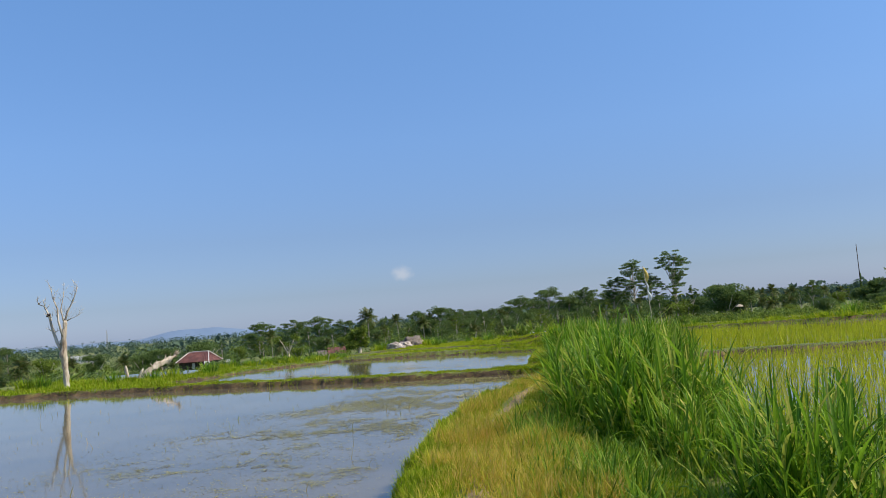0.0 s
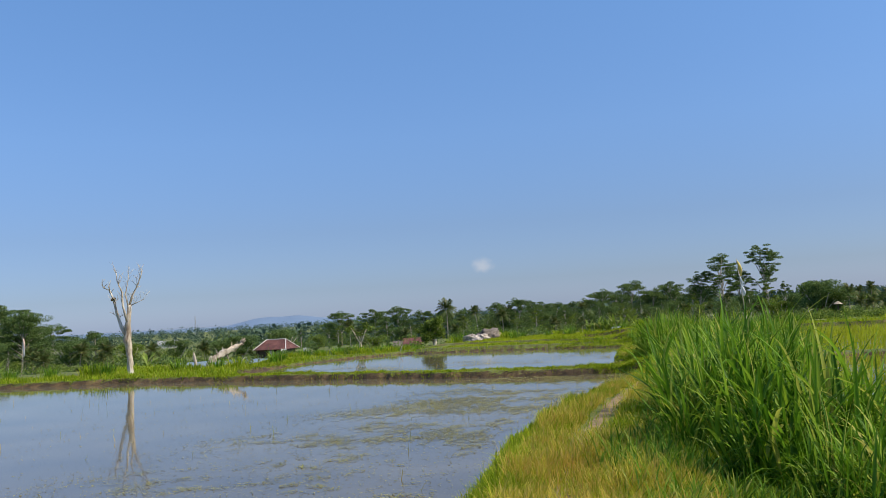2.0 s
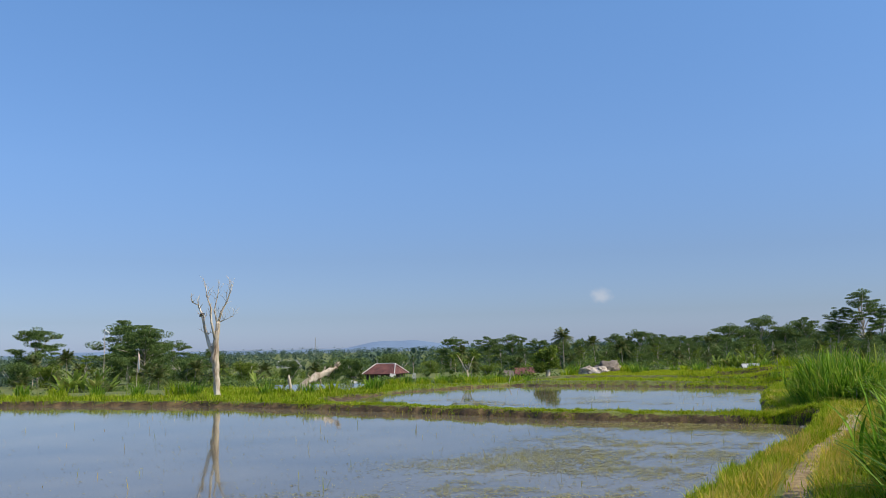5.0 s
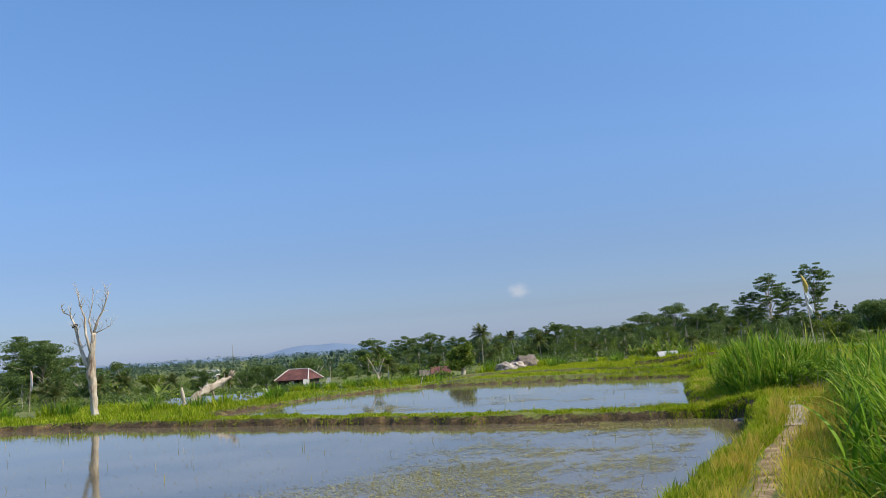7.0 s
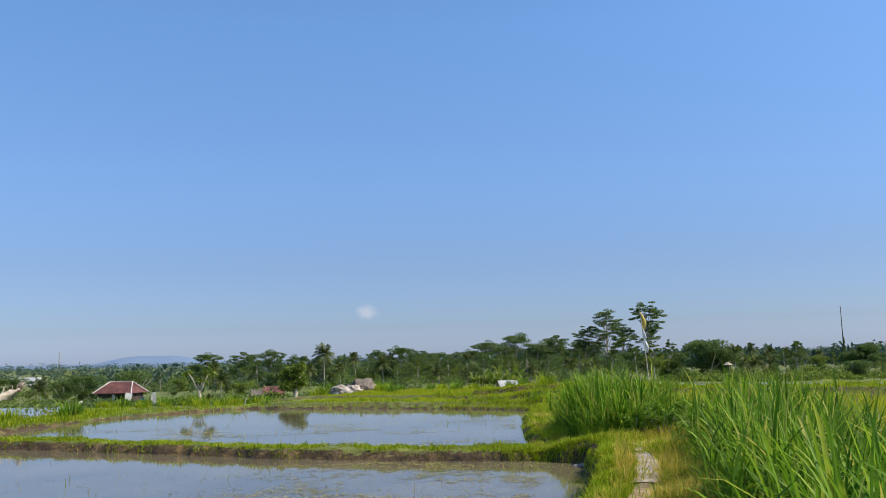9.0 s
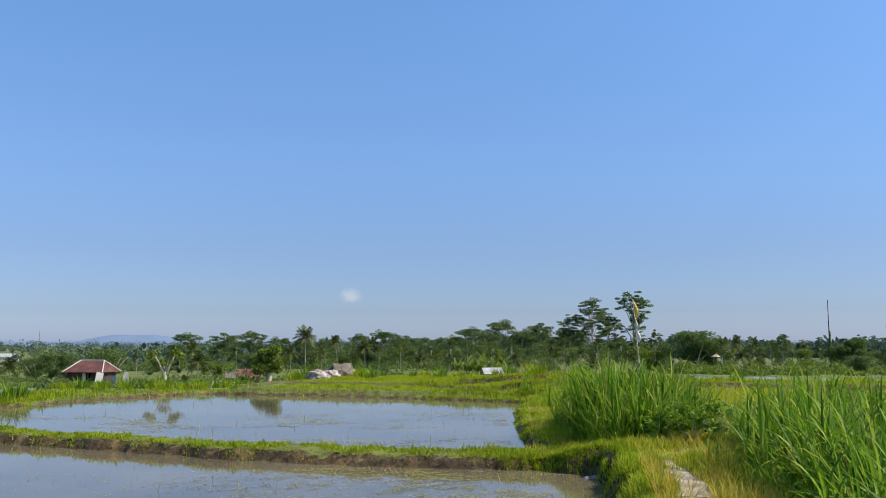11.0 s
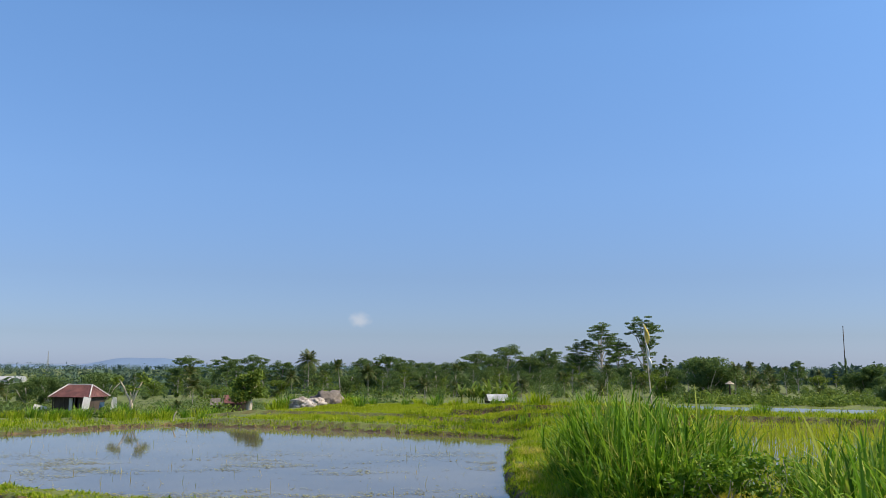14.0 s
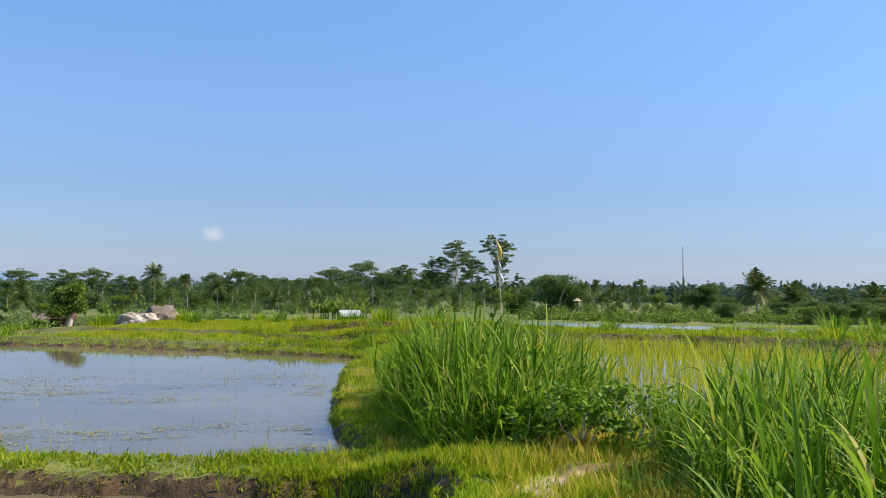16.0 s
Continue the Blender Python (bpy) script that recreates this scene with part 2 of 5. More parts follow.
def waves(x, y, seed, scale):
    """A cheap smooth noise in -1..1 on arrays."""
    rng = np.random.RandomState(seed)
    out = 0
    for k in range(6):
        a, f, ph = rng.uniform(0, 2 * np.pi), scale * rng.uniform(0.6, 2.4), rng.uniform(0, 6.28)
        out = out + np.sin((x * np.cos(a) + y * np.sin(a)) * f + ph + 1.3 * np.sin((x * np.sin(a) - y * np.cos(a)) * f * 0.7 + ph))
    return out / 4.0


# ---- plan: water basins, outlines at the water's edge ----
PADDY_ONE = [(-0.75, -14), (-0.6, 2), (-0.34, 7.6), (-0.25, 9.0), (-0.10, 10.4), (0.18, 12.1), (0.42, 13.5), (0.82, 15.2), (1.45, 17.1), (1.95, 18.4), (2.8, 20.4), (3.35, 22.0), (3.75, 23.4), (4.05, 24.6), (4.3, 25.4), (4.15, 26.05), (3.6, 26.5), (2.2, 26.8), (0.7, 27.3), (-1.0, 28.1), (-3.1, 29.4), (-5.5, 30.8), (-9.0, 32.6), (-13.5, 34.9), (-19.5, 36.0), (-30, 37.6), (-48, 40), (-60, 14), (-60, -14)]
PADDY_TWO = [(4.05, 27.7), (4.08, 30.1), (4.3, 32.2), (4.75, 34.6), (5.2, 37.1), (5.9, 39.3), (6.1, 40.4), (5.0, 41.6), (3.0, 42.9), (0.0, 44.6), (-3.0, 45.9), (-4.3, 46.3), (-6.8, 43.8), (-8.4, 41.2), (-9.2, 37.6), (-9.6, 34.4), (-8.6, 33.7), (-5.2, 31.9), (-2.8, 30.5), (-0.7, 29.2), (0.95, 28.4), (2.3, 27.95)]
LOG_POND = [(-10.8, 41.2), (-10.4, 46), (-11.4, 51), (-13.5, 54), (-18, 54), (-16, 46), (-12.8, 41.6)]
SMALL_STRIP = [(4.6, 45.9), (5.6, 45.3), (7.4, 44.5), (8.0, 44.8), (7.0, 45.4), (5.4, 46.1)]
RICE_NEAR = [(3.6, -12), (3.5, 4), (3.7, 9), (4.1, 13), (4.9, 17), (6.3, 21.0), (7.6, 23.6), (8.6, 23.9), (12.2, 22.6), (20, 20), (42, 15), (42, -12)]
RICE_FAR = [(7.3, 28), (7.7, 25.8), (9.0, 25.0), (12.4, 23.8), (20, 21.2), (44, 16), (44, 32), (18.2, 36.4), (17.2, 38.8), (15.6, 41.0), (12.2, 42.7), (8.8, 43.4), (7.6, 40), (7.2, 33)]
FAR_STRIP = [(12.5, 52.3), (16, 50.8), (22, 47.6), (27, 45), (29, 48), (23.5, 52.4), (17, 56), (13.5, 57.2)]
BASINS = [(PADDY_ONE, 0.0), (PADDY_TWO, 0.0), (LOG_POND, -0.08), (SMALL_STRIP, 0.12), (RICE_NEAR, 0.24), (RICE_FAR, 0.22), (FAR_STRIP, 0.22)]
TRAIL = [(0.1, -12), (0.1, 0), (0.25, 4), (0.55, 8), (0.85, 11), (1.3, 13), (2.0, 16), (2.85, 18.7), (3.8, 21.1), (4.3, 22.6), (4.62, 24.2), (4.85, 25.0), (5.5, 25.45), (6.5, 25.7)]


# low ridges between the fields: line, height, half width
DYKES = [([(11.0, 44.6), (13.7, 43.6), (15.9, 42.2), (18.0, 40.0), (18.8, 37.9), (26, 35.4), (44, 31)], 0.20, 0.75),
         ([(5.8, 50.7), (7.6, 50.2), (9.5, 50.1), (12.0, 49.2)], 0.26, 0.6),
         ([(4.1, 47.4), (5.6, 46.7), (8.0, 45.6), (10.0, 45.0)], 0.16, 0.45),
         ([(-3.0, 47.2), (0.0, 45.7), (2.9, 44.1), (5.1, 43.3), (7.0, 42.2)], 0.12, 0.6),
         ([(-4.0, 52.6), (0.0, 51.6), (2.6, 50.2), (4.6, 49.0)], 0.14, 0.4)]


def edge_distance(x, y, outline, closed=True):
    """Distance to an outline; with closed, positive inside and negative outside."""
    best = np.full(np.shape(x), 1e9)
    inside = np.zeros(np.shape(x), bool)
    pts = outline + [outline[0]] if closed else outline
    for (ax, ay), (bx, by) in zip(pts, pts[1:]):
        dx, dy = bx - ax, by - ay
        s = np.clip(((x - ax) * dx + (y - ay) * dy) / (dx * dx + dy * dy), 0, 1)
        best = np.minimum(best, np.hypot(x - ax - s * dx, y - ay - s * dy))
        if closed and ay != by:
            inside ^= ((ay > y) != (by > y)) & (x < dx * (y - ay) / dy + ax)
    return np.where(inside, best, -best) if closed else best


def bare_height(x, y):
    """The land without its basins."""
    trail = edge_distance(x, y, TRAIL, False)
    z = 0.17 + 0.22 * smooth01((2.2 - trail) / 1.2) - 0.09 * smooth01((y - 37) / 5) + 0.02 * waves(x, y, 3, 2.2)
    z = z + 0.22 * smooth01((x - 6.0) / 1.5) * smooth01((56 - y) / 8)
    for line, high, wide in DYKES:
        z = z + high * smooth01((wide - edge_distance(x, y, line, False)) / 0.28)
    yy = y + 0.55 * np.maximum(0, -x - 17)
    start = 46.5 + 14 * smooth01((x + 4.5) / 6)
    left = -2.6 * smooth01((yy - start) / 38) - 7.5 * smooth01((yy - 130) / 300)
    right = -2.5 * smooth01((y - 57) / 55) - 3 * smooth01((y - 230) / 200)
    w = smooth01((x - 12 - 0.08 * y) / 22)
    z = z + left * (1 - w) + right * w
    far = smooth01((np.hypot(x, y) - 700) / 1800)
    return z + far * (1.5 + 3 * waves(x, y, 8, 0.002))


def ground_height(x, y):
    x, y = np.asarray(x, float), np.asarray(y, float)
    z = bare_height(x, y)
    for outline, level in BASINS:
        d = edge_distance(x, y, outline)
        d = np.where(np.abs(d) < 3, d + 0.07 * waves(x, y, 5, 5.0) + 0.05 * waves(x, y, 6, 15.0), d)
        z = z + (level - 0.16 - z) * smooth01((d + 0.22) / 0.36)
    steep = np.exp(-((z - 0.08) / 0.10) ** 2) * (np.abs(y - 20) < 30)
    return z + 0.035 * steep * waves(x, y, 7, 24.0)


def ground_at(x, y):
    return float(ground_height(np.array([x]), np.array([y]))[0])


# ---- ground ----
def steps(marks):
    """Grid lines: (from, to, step) spans."""
    out = []
    for a, b, s in marks:
        out += list(np.arange(a, b - 1e-6, s))
    return np.array(out + [marks[-1][1]])


def growing(start, stop, first, ratio):
    out, v, s = [], start, first
    while v < stop:
        v += s
        s *= ratio
        out.append(min(v, stop))
    return np.array(out)


gx = np.concatenate([-growing(24, 4500, 0.6, 1.16)[::-1], steps([(-24, -7, 0.3), (-7, 8, 0.1), (8, 26, 0.3)]), growing(26, 4500, 0.6, 1.16)])
gy = np.concatenate([-growing(4, 3000, 0.6, 1.25)[::-1], steps([(-4, 6, 0.4), (6, 34, 0.1), (34, 60, 0.22)]), growing(60, 4500, 0.5, 1.10)])
GX, GY = np.meshgrid(gx, gy)
GZ = ground_height(GX, GY)
ids = np.arange(GX.size).reshape(GX.shape)
quads = np.stack([ids[:-1, :-1], ids[:-1, 1:], ids[1:, 1:], ids[1:, :-1]], -1).reshape(-1, 4)
tagged(new("ground", mesh_np("ground", np.stack([GX, GY, GZ], -1).reshape(-1, 3), quads, EARTH, True)), "earth banks, mud dykes and green fields running to the horizon", "ground", kind="structure")


def water(name, outline, level, label):
    n, pts = len(outline), [Vector(p) for p in outline]
    area = sum(a.x * b.y - b.x * a.y for a, b in zip(pts, pts[1:] + pts[:1]))
    sign = 1 if area > 0 else -1
    bm = bmesh.new()
    vs = []
    for i, p in enumerate(pts):
        way = ((pts[(i + 1) % n] - p).normalized() + (p - pts[i - 1]).normalized()).normalized()
        vs.append(bm.verts.new((*(p + 0.28 * sign * Vector((way.y, -way.x))), level)))
    f = bm.faces.new(vs)
    bmesh.ops.triangulate(bm, faces=[f])
    bm.normal_update()
    for f in bm.faces:
        if f.normal.z < 0:
            f.normal_flip()
    tagged(new(name, bm_mesh(name, bm, WATER)), label, "water", kind="structure")


water("water_paddy_one", PADDY_ONE, 0.0, "still muddy water of a flooded rice paddy")
water("water_paddy_two", PADDY_TWO, 0.0, "still muddy water of a smaller flooded paddy")
water("water_log_pond", LOG_POND, -0.08, "small pond behind the grassy dyke")
water("water_small_strip", SMALL_STRIP, 0.12, "shallow strip of water between grassy banks")
water("water_rice_near", RICE_NEAR, 0.24, "shallow water under young rice plants")
water("water_rice_far", RICE_FAR, 0.22, "shallow water under a field of young rice")
water("water_far_strip", FAR_STRIP, 0.22, "pale flooded paddy beyond the rice field")


# ---- trees ----
def leaf_cloud(rng, centres, radii, count, size, flat=0.5):
    """Leaf clumps (bent quads) strewn in flattened balls; verts and faces."""
    centres, radii = np.asarray(centres, float), np.asarray(radii, float)
    pick = rng.randint(0, len(centres), count)
    v = rng.normal(size=(count, 3))
    v /= np.linalg.norm(v, axis=1, keepdims=True)
    v *= (rng.uniform(0.25, 1.0, (count, 1)) ** 0.5) * radii[pick]
    c = centres[pick] + v
    n = rng.normal(size=(count, 3)) + np.array([0, 0, flat * 3])
    n /= np.linalg.norm(n, axis=1, keepdims=True)
    a = np.cross(n, rng.normal(size=(count, 3)))
    a /= np.linalg.norm(a, axis=1, keepdims=True)
    b = np.cross(n, a)
    s = size * rng.uniform(0.5, 1.3, (count, 1))
    w = s * rng.uniform(0.35, 0.7, (count, 1))
    verts = np.stack([c - a * s, c + b * w - n * 0.15 * s, c + a * s - n * 0.25 * s, c - b * w - n * 0.1 * s], 1).reshape(-1, 3)
    return verts, np.arange(count * 4).reshape(-1, 4)


def joined(pieces):
    vs, fs, k = [], [], 0
    for v, f in pieces:
        vs.append(v)
        fs.append(f + k)
        k += len(v)
    return np.concatenate(vs), np.concatenate(fs)


def limb_points(rng, a, b, wobble, n=5):
    a, b = Vector(a), Vector(b)
    return [a.lerp(b, i / (n - 1)) + (Vector(rng.normal(size=3)) * wobble * (0 < i < n - 1)) for i in range(n)]


def spreading_tree(seed, height, spread, tiers, leaf_count, leaf=0.45, material=None, bare=0.35, thick=(0.2, 0.45), label="tall tree with flat layered green crown"):
    """A tree with a pale slim trunk, forked limbs and flat tiers of fine leaves, one crown pad at each limb's end."""
    rng = np.random.RandomState(seed)
    ob = thing("tree", label, "tree")
    bm = bmesh.new()
    top = Vector((rng.normal() * 0.03 * height, rng.normal() * 0.03 * height, height * 0.9))
    trunk = limb_points(rng, (0, 0, -0.6), top, 0.012 * height, 7)
    r0 = 0.018 * height
    tube(bm, trunk, [r0 * (1 - 0.8 * i / 6) for i in range(7)], 8)
    part("trunk", bm_mesh("trunk", bm, BARK, True), ob, "pale slim trunk")
    centres, radii = [], []
    for k in range(tiers):
        bm = bmesh.new()
        f = min(max(bare + (0.98 - bare) * (k + rng.uniform(-0.35, 0.35)) / max(1, tiers - 1), bare), 0.98)
        up = (f - bare) / (1 - bare)
        start = trunk[0].lerp(top, (bare * 0.75 + (f - bare) * 0.8) * rng.uniform(0.85, 1.0))
        ang = k * 2.4 + rng.uniform(-0.6, 0.6)
        reach = spread * (1.0 - 0.72 * up ** 2.2) * rng.uniform(0.6, 1.0)
        end = Vector((start.x + math.cos(ang) * reach, start.y + math.sin(ang) * reach, height * (f + 0.03)))
        mid = start.lerp(end, 0.5) + Vector((0, 0, 0.18 * (end.z - start.z) + 0.01 * height))
        pts = [start, start.lerp(mid, 0.5), mid, mid.lerp(end, 0.5), end]
        tube(bm, pts, [r0 * 0.45 * (1 - 0.75 * i / 4) for i in range(5)], 5)
        part("branch", bm_mesh("branch", bm, BARK, True), ob)
        for q in range(6):
            p = mid.lerp(end, rng.uniform(-0.1, 1.15))
            pad = spread * rng.uniform(0.13, 0.27)
            centres.append((p.x + rng.normal() * 0.13 * spread, p.y + rng.normal() * 0.13 * spread, p.z + rng.uniform(-0.05, 0.05) * height))
            radii.append((pad, pad * rng.uniform(0.7, 1.0), pad * rng.uniform(*thick)))
    v, f = leaf_cloud(rng, centres, radii, int(leaf_count * 1.7), leaf * 0.62, 0.3)
    part("crown", mesh_np("crown", v, f, material or CROWN), ob)
    return ob


def bushy_tree(seed, height, width, leaf_count, leaf=0.35, material=None, name="tree", label="dense round leafy tree", trunk_share=0.25):
    """A full crown of lumps of leaves, uneven in outline, over a short forked trunk."""
    rng = np.random.RandomState(seed)
    ob = thing(name, label, "tree" if name == "tree" else "bush")
    bm = bmesh.new()
    r0 = 0.03 * height + 0.02
    tube(bm, limb_points(rng, (0, 0, -0.5), (0, 0, height * 0.55), 0.01 * height, 5), [r0 * (1 - 0.12 * i) for i in range(5)], 7)
    for k in range(5):
        a = k * 1.26 + rng.uniform(-0.3, 0.3)
        tube(bm, limb_points(rng, (0, 0, height * trunk_share), (math.cos(a) * width * 0.3, math.sin(a) * width * 0.3, height * rng.uniform(0.55, 0.8)), 0.02 * height, 4), [r0 * 0.5 * (1 - 0.2 * i) for i in range(4)], 5)
    part("trunk", bm_mesh("trunk", bm, BARK, True), ob)
    centres, radii = [], []
    for k in range(16):
        a, q = rng.uniform(0, 6.28), rng.uniform(0.05, 0.78)
        zz = rng.uniform(trunk_share + 0.12, 0.86)
        shrink = math.sqrt(max(0.1, 1 - ((zz - 0.55) / 0.5) ** 2))
        centres.append((math.cos(a) * q * width * 0.5 * shrink, math.sin(a) * q * width * 0.5 * shrink, zz * height))
        rr = width * rng.uniform(0.13, 0.24)
        radii.append((rr, rr, rr * 0.8 * min(1.2, height / width)))
    v, f = leaf_cloud(rng, centres, radii, leaf_count, leaf, 0.35)
    part("crown", mesh_np("crown", v, f, material or CROWN), ob)
    return ob


def frond(rng, base, ang, rise, length, droop, leaflets, width):
    """A feathered palm frond: quads of leaflets hanging along a bent rib."""
    s = np.linspace(0.08, 1, leaflets)
    out = np.array([math.cos(ang), math.sin(ang), 0])
    side = np.array([-math.sin(ang), math.cos(ang), 0])
    rib = np.array(base) + out * (s * length * math.cos(rise))[:, None] * (1 - 0.15 * s[:, None]) + np.array([0, 0, 1]) * ((math.sin(rise) * s - droop * s * s) * length)[:, None]
    pieces = []
    w = width * np.sin(np.pi * (0.12 + 0.86 * s)) [:, None]
    step = length / leaflets * 1.15
    along = np.gradient(rib, axis=0)
    along /= np.linalg.norm(along, axis=1, keepdims=True)
    for sg in (-1, 1):
        jit = rng.uniform(0.75, 1.15, (leaflets, 1))
        tip = rib + sg * side * w * jit + along * w * 0.45 - np.array([0, 0, 1]) * w * rng.uniform(0.15, 0.7, (leaflets, 1))
        pieces.append((np.stack([rib - along * step * 0.45, rib + along * step * 0.45, tip + along * step * 0.10, tip - along * step * 0.06], 1).reshape(-1, 3), np.arange(leaflets * 4).reshape(-1, 4)))
    th = 0.012 * length
    k = len(rib)
    strip = np.concatenate([rib + side * th, rib - side * th])
    i = np.arange(k - 1)
    pieces.append((strip, np.stack([i, i + 1, i + 1 + k, i + k], 1)))
    return joined(pieces)


def coconut_palm(seed, height, reach, fronds=22, label="coconut palm with a ragged drooping crown"):
    rng = np.random.RandomState(seed)
    ob = thing("palm_tree", label, "palm")
    bm = bmesh.new()
    lean = Vector((rng.normal() * 0.05 * height, rng.normal() * 0.05 * height, height - 0.75 * reach))
    pts = [Vector((lean.x * (i / 6) ** 1.6, lean.y * (i / 6) ** 1.6, -0.5 + (lean.z + 0.5) * i / 6)) for i in range(7)]
    tube(bm, pts, [0.17, 0.14, 0.13, 0.12, 0.12, 0.11, 0.12], 8)
    part("trunk", bm_mesh("trunk", bm, BARK, True), ob, "grey ringed trunk")
    pieces = []
    for k in range(fronds):
        u = k / fronds
        rise = 1.35 - 1.75 * u + rng.normal() * 0.12
        pieces.append(frond(rng, pts[-1], k * 2.4 + rng.normal() * 0.2, rise, reach * rng.uniform(0.85, 1.1), 0.30 + 0.25 * u, 30, 0.27 * reach))
    v, f = joined(pieces)
    part("crown", mesh_np("crown", v, f, PALM), ob, "feathered green and browning fronds")
    return ob


def banana_clump(seed, height, stems=7):
    rng = np.random.RandomState(seed)
    ob = thing("banana_plant", "clump of banana plants with broad torn green leaves", "banana plant")
    pieces = []
    for k in range(stems):
        bx, by = rng.normal() * 0.55 * height * 0.4, rng.normal() * 0.5
        hh = height * rng.uniform(0.22, 0.45)
        bm = bmesh.new()
        tube(bm, [(bx, by, -0.3), (bx, by, hh * 0.6), (bx + rng.normal() * 0.1, by, hh)], [0.11, 0.09, 0.05], 7)
        part("stem", bm_mesh("stem", bm, BANANA, True), ob)
        for j in range(7):
            a, rise, ln = rng.uniform(0, 6.28), rng.uniform(0.5, 1.3), height * rng.uniform(0.42, 0.62)
            pieces.append(blade_strip(np.array([[bx, by, hh]]), np.array([a]), np.array([ln]), np.array([0.34]), np.array([math.pi / 2 - rise]), np.array([0.9]), 6, shape=1))
    v, f = joined(pieces)
    part("leaves", mesh_np("leaves", v, f, BANANA), ob)
    return ob


def blade_strip(roots, heading, length, width, lean, droop, segs=4, shape=0):
    """Bent blades: each leaves its root leaning by lean (radians from upright) and bends over by droop more."""
    n = len(roots)
    s = np.linspace(0, 1, segs + 1)
    ang = lean[:, None] + droop[:, None] * s[None, :] ** 2.0
    ds = length[:, None] / segs
    hx = np.concatenate([np.zeros((n, 1)), np.cumsum(np.sin(ang[:, :-1]) * ds, 1)], 1)
    hz = np.concatenate([np.zeros((n, 1)), np.cumsum(np.cos(ang[:, :-1]) * ds, 1)], 1)
    out = np.stack([np.cos(heading), np.sin(heading)], 1)
    twist = heading[:, None] + np.pi / 2 + 0.5 * np.sin(3.1 * heading)[:, None] * s[None, :]
    wd = width[:, None] * ((np.sin(np.pi * np.clip(0.1 + 0.88 * s, 0, 1)) if shape else (1 - s ** 2.2) * (0.55 + 0.9 * s * (1 - s) * 2) + 0.02)[None, :]) / 2
    c = np.stack([roots[:, 0:1] + out[:, 0:1] * hx, roots[:, 1:2] + out[:, 1:2] * hx, roots[:, 2:3] + hz], -1)
    sd = np.stack([np.cos(twist) * wd, np.sin(twist) * wd, np.zeros_like(wd)], -1)
    verts = np.stack([c - sd, c + sd], 2).reshape(n, -1, 3)
    i = np.arange(segs) * 2
    one = np.stack([i, i + 1, i + 3, i + 2], 1)
    faces = (one[None] + (np.arange(n) * 2 * (segs + 1))[:, None, None]).reshape(-1, 4)
    return verts.reshape(-1, 3), faces


def set_down(ob, x, y, scale=1.0, turn=0.0, dz=0.0):
    return Matrix.LocRotScale((x, y, ground_at(x, y) + dz), Euler((0, 0, turn)), (scale,) * 3)


def plant_row(make, built_height, places, group, seed):
    """Makes of one or more kinds set down so that their tops reach the wanted heights; places: x, y, top."""
    rng = np.random.RandomState(seed)
    models = [None] * len(make)
    for k, (x, y, top) in enumerate(places):
        j = k % len(make)
        sc = max(0.25, (top - ground_at(x, y)) / built_height[j])
        m = set_down(None, x, y, sc, rng.uniform(0, 6.28))
        if models[j] is None:
            models[j] = make[j]()
            models[j].matrix_basis = m
            tagged(models[j], group=group)
        else:
            plain = models[j].matrix_basis.copy()
            models[j].matrix_basis = Matrix()
            copy_thing(models[j], m)
            models[j].matrix_basis = plain


# the row of tall trees with layered crowns behind the fields
plant_row([lambda: spreading_tree(11, 15, 5.4, 16, 9500, 0.24, bare=0.40, thick=(0.15, 0.36)), lambda: spreading_tree(12, 15, 5.0, 13, 7000, 0.24, bare=0.50, thick=(0.15, 0.36))], [15.6, 15.6],
          [(54.3, 205, 11.7), (65.3, 211, 13.8), (60, 214, 8.5), (49.5, 207, 8.2)], "tall layered trees by the field", 1)
plant_row([lambda: spreading_tree(13, 11, 7.0, 18, 11000, 0.26, bare=0.16), lambda: spreading_tree(14, 11, 6.2, 16, 9500, 0.26, bare=0.22), lambda: spreading_tree(15, 11, 7.6, 17, 11000, 0.26, bare=0.30)], [11.5, 11.5, 11.5],
          [(35.9, 220, 7.3), (27.2, 210, 5.5), (45.4, 220, 6.4), (40.5, 217, 4.9), (31.5, 214, 4.6), (50.0, 212, 5.2), (19.8, 200, 3.0), (23.6, 204, 3.6), (12.6, 190, 3.2), (16.0, 196, 3.0), (7.1, 180, 4.3), (10.0, 184, 3.2),
           (3.0, 190, 3.7), (-30.5, 190, 3.9), (-24.6, 200, 3.8), (-19.5, 200, 4.3), (-14.0, 203, 3.2), (-9.5, 206, 2.6), (-4.5, 204, 2.8), (-36, 205, 1.8), (-76.2, 140, 7.3), (-72.0, 138, 5.4), (-74.3, 152, 4.2), (-68.9, 132, 6.2), (-66, 150, 2.6), (-99.4, 150, 7.2), (139.9, 190, 2.9), (132, 192, 2.2)], "layered trees along the valley", 2)

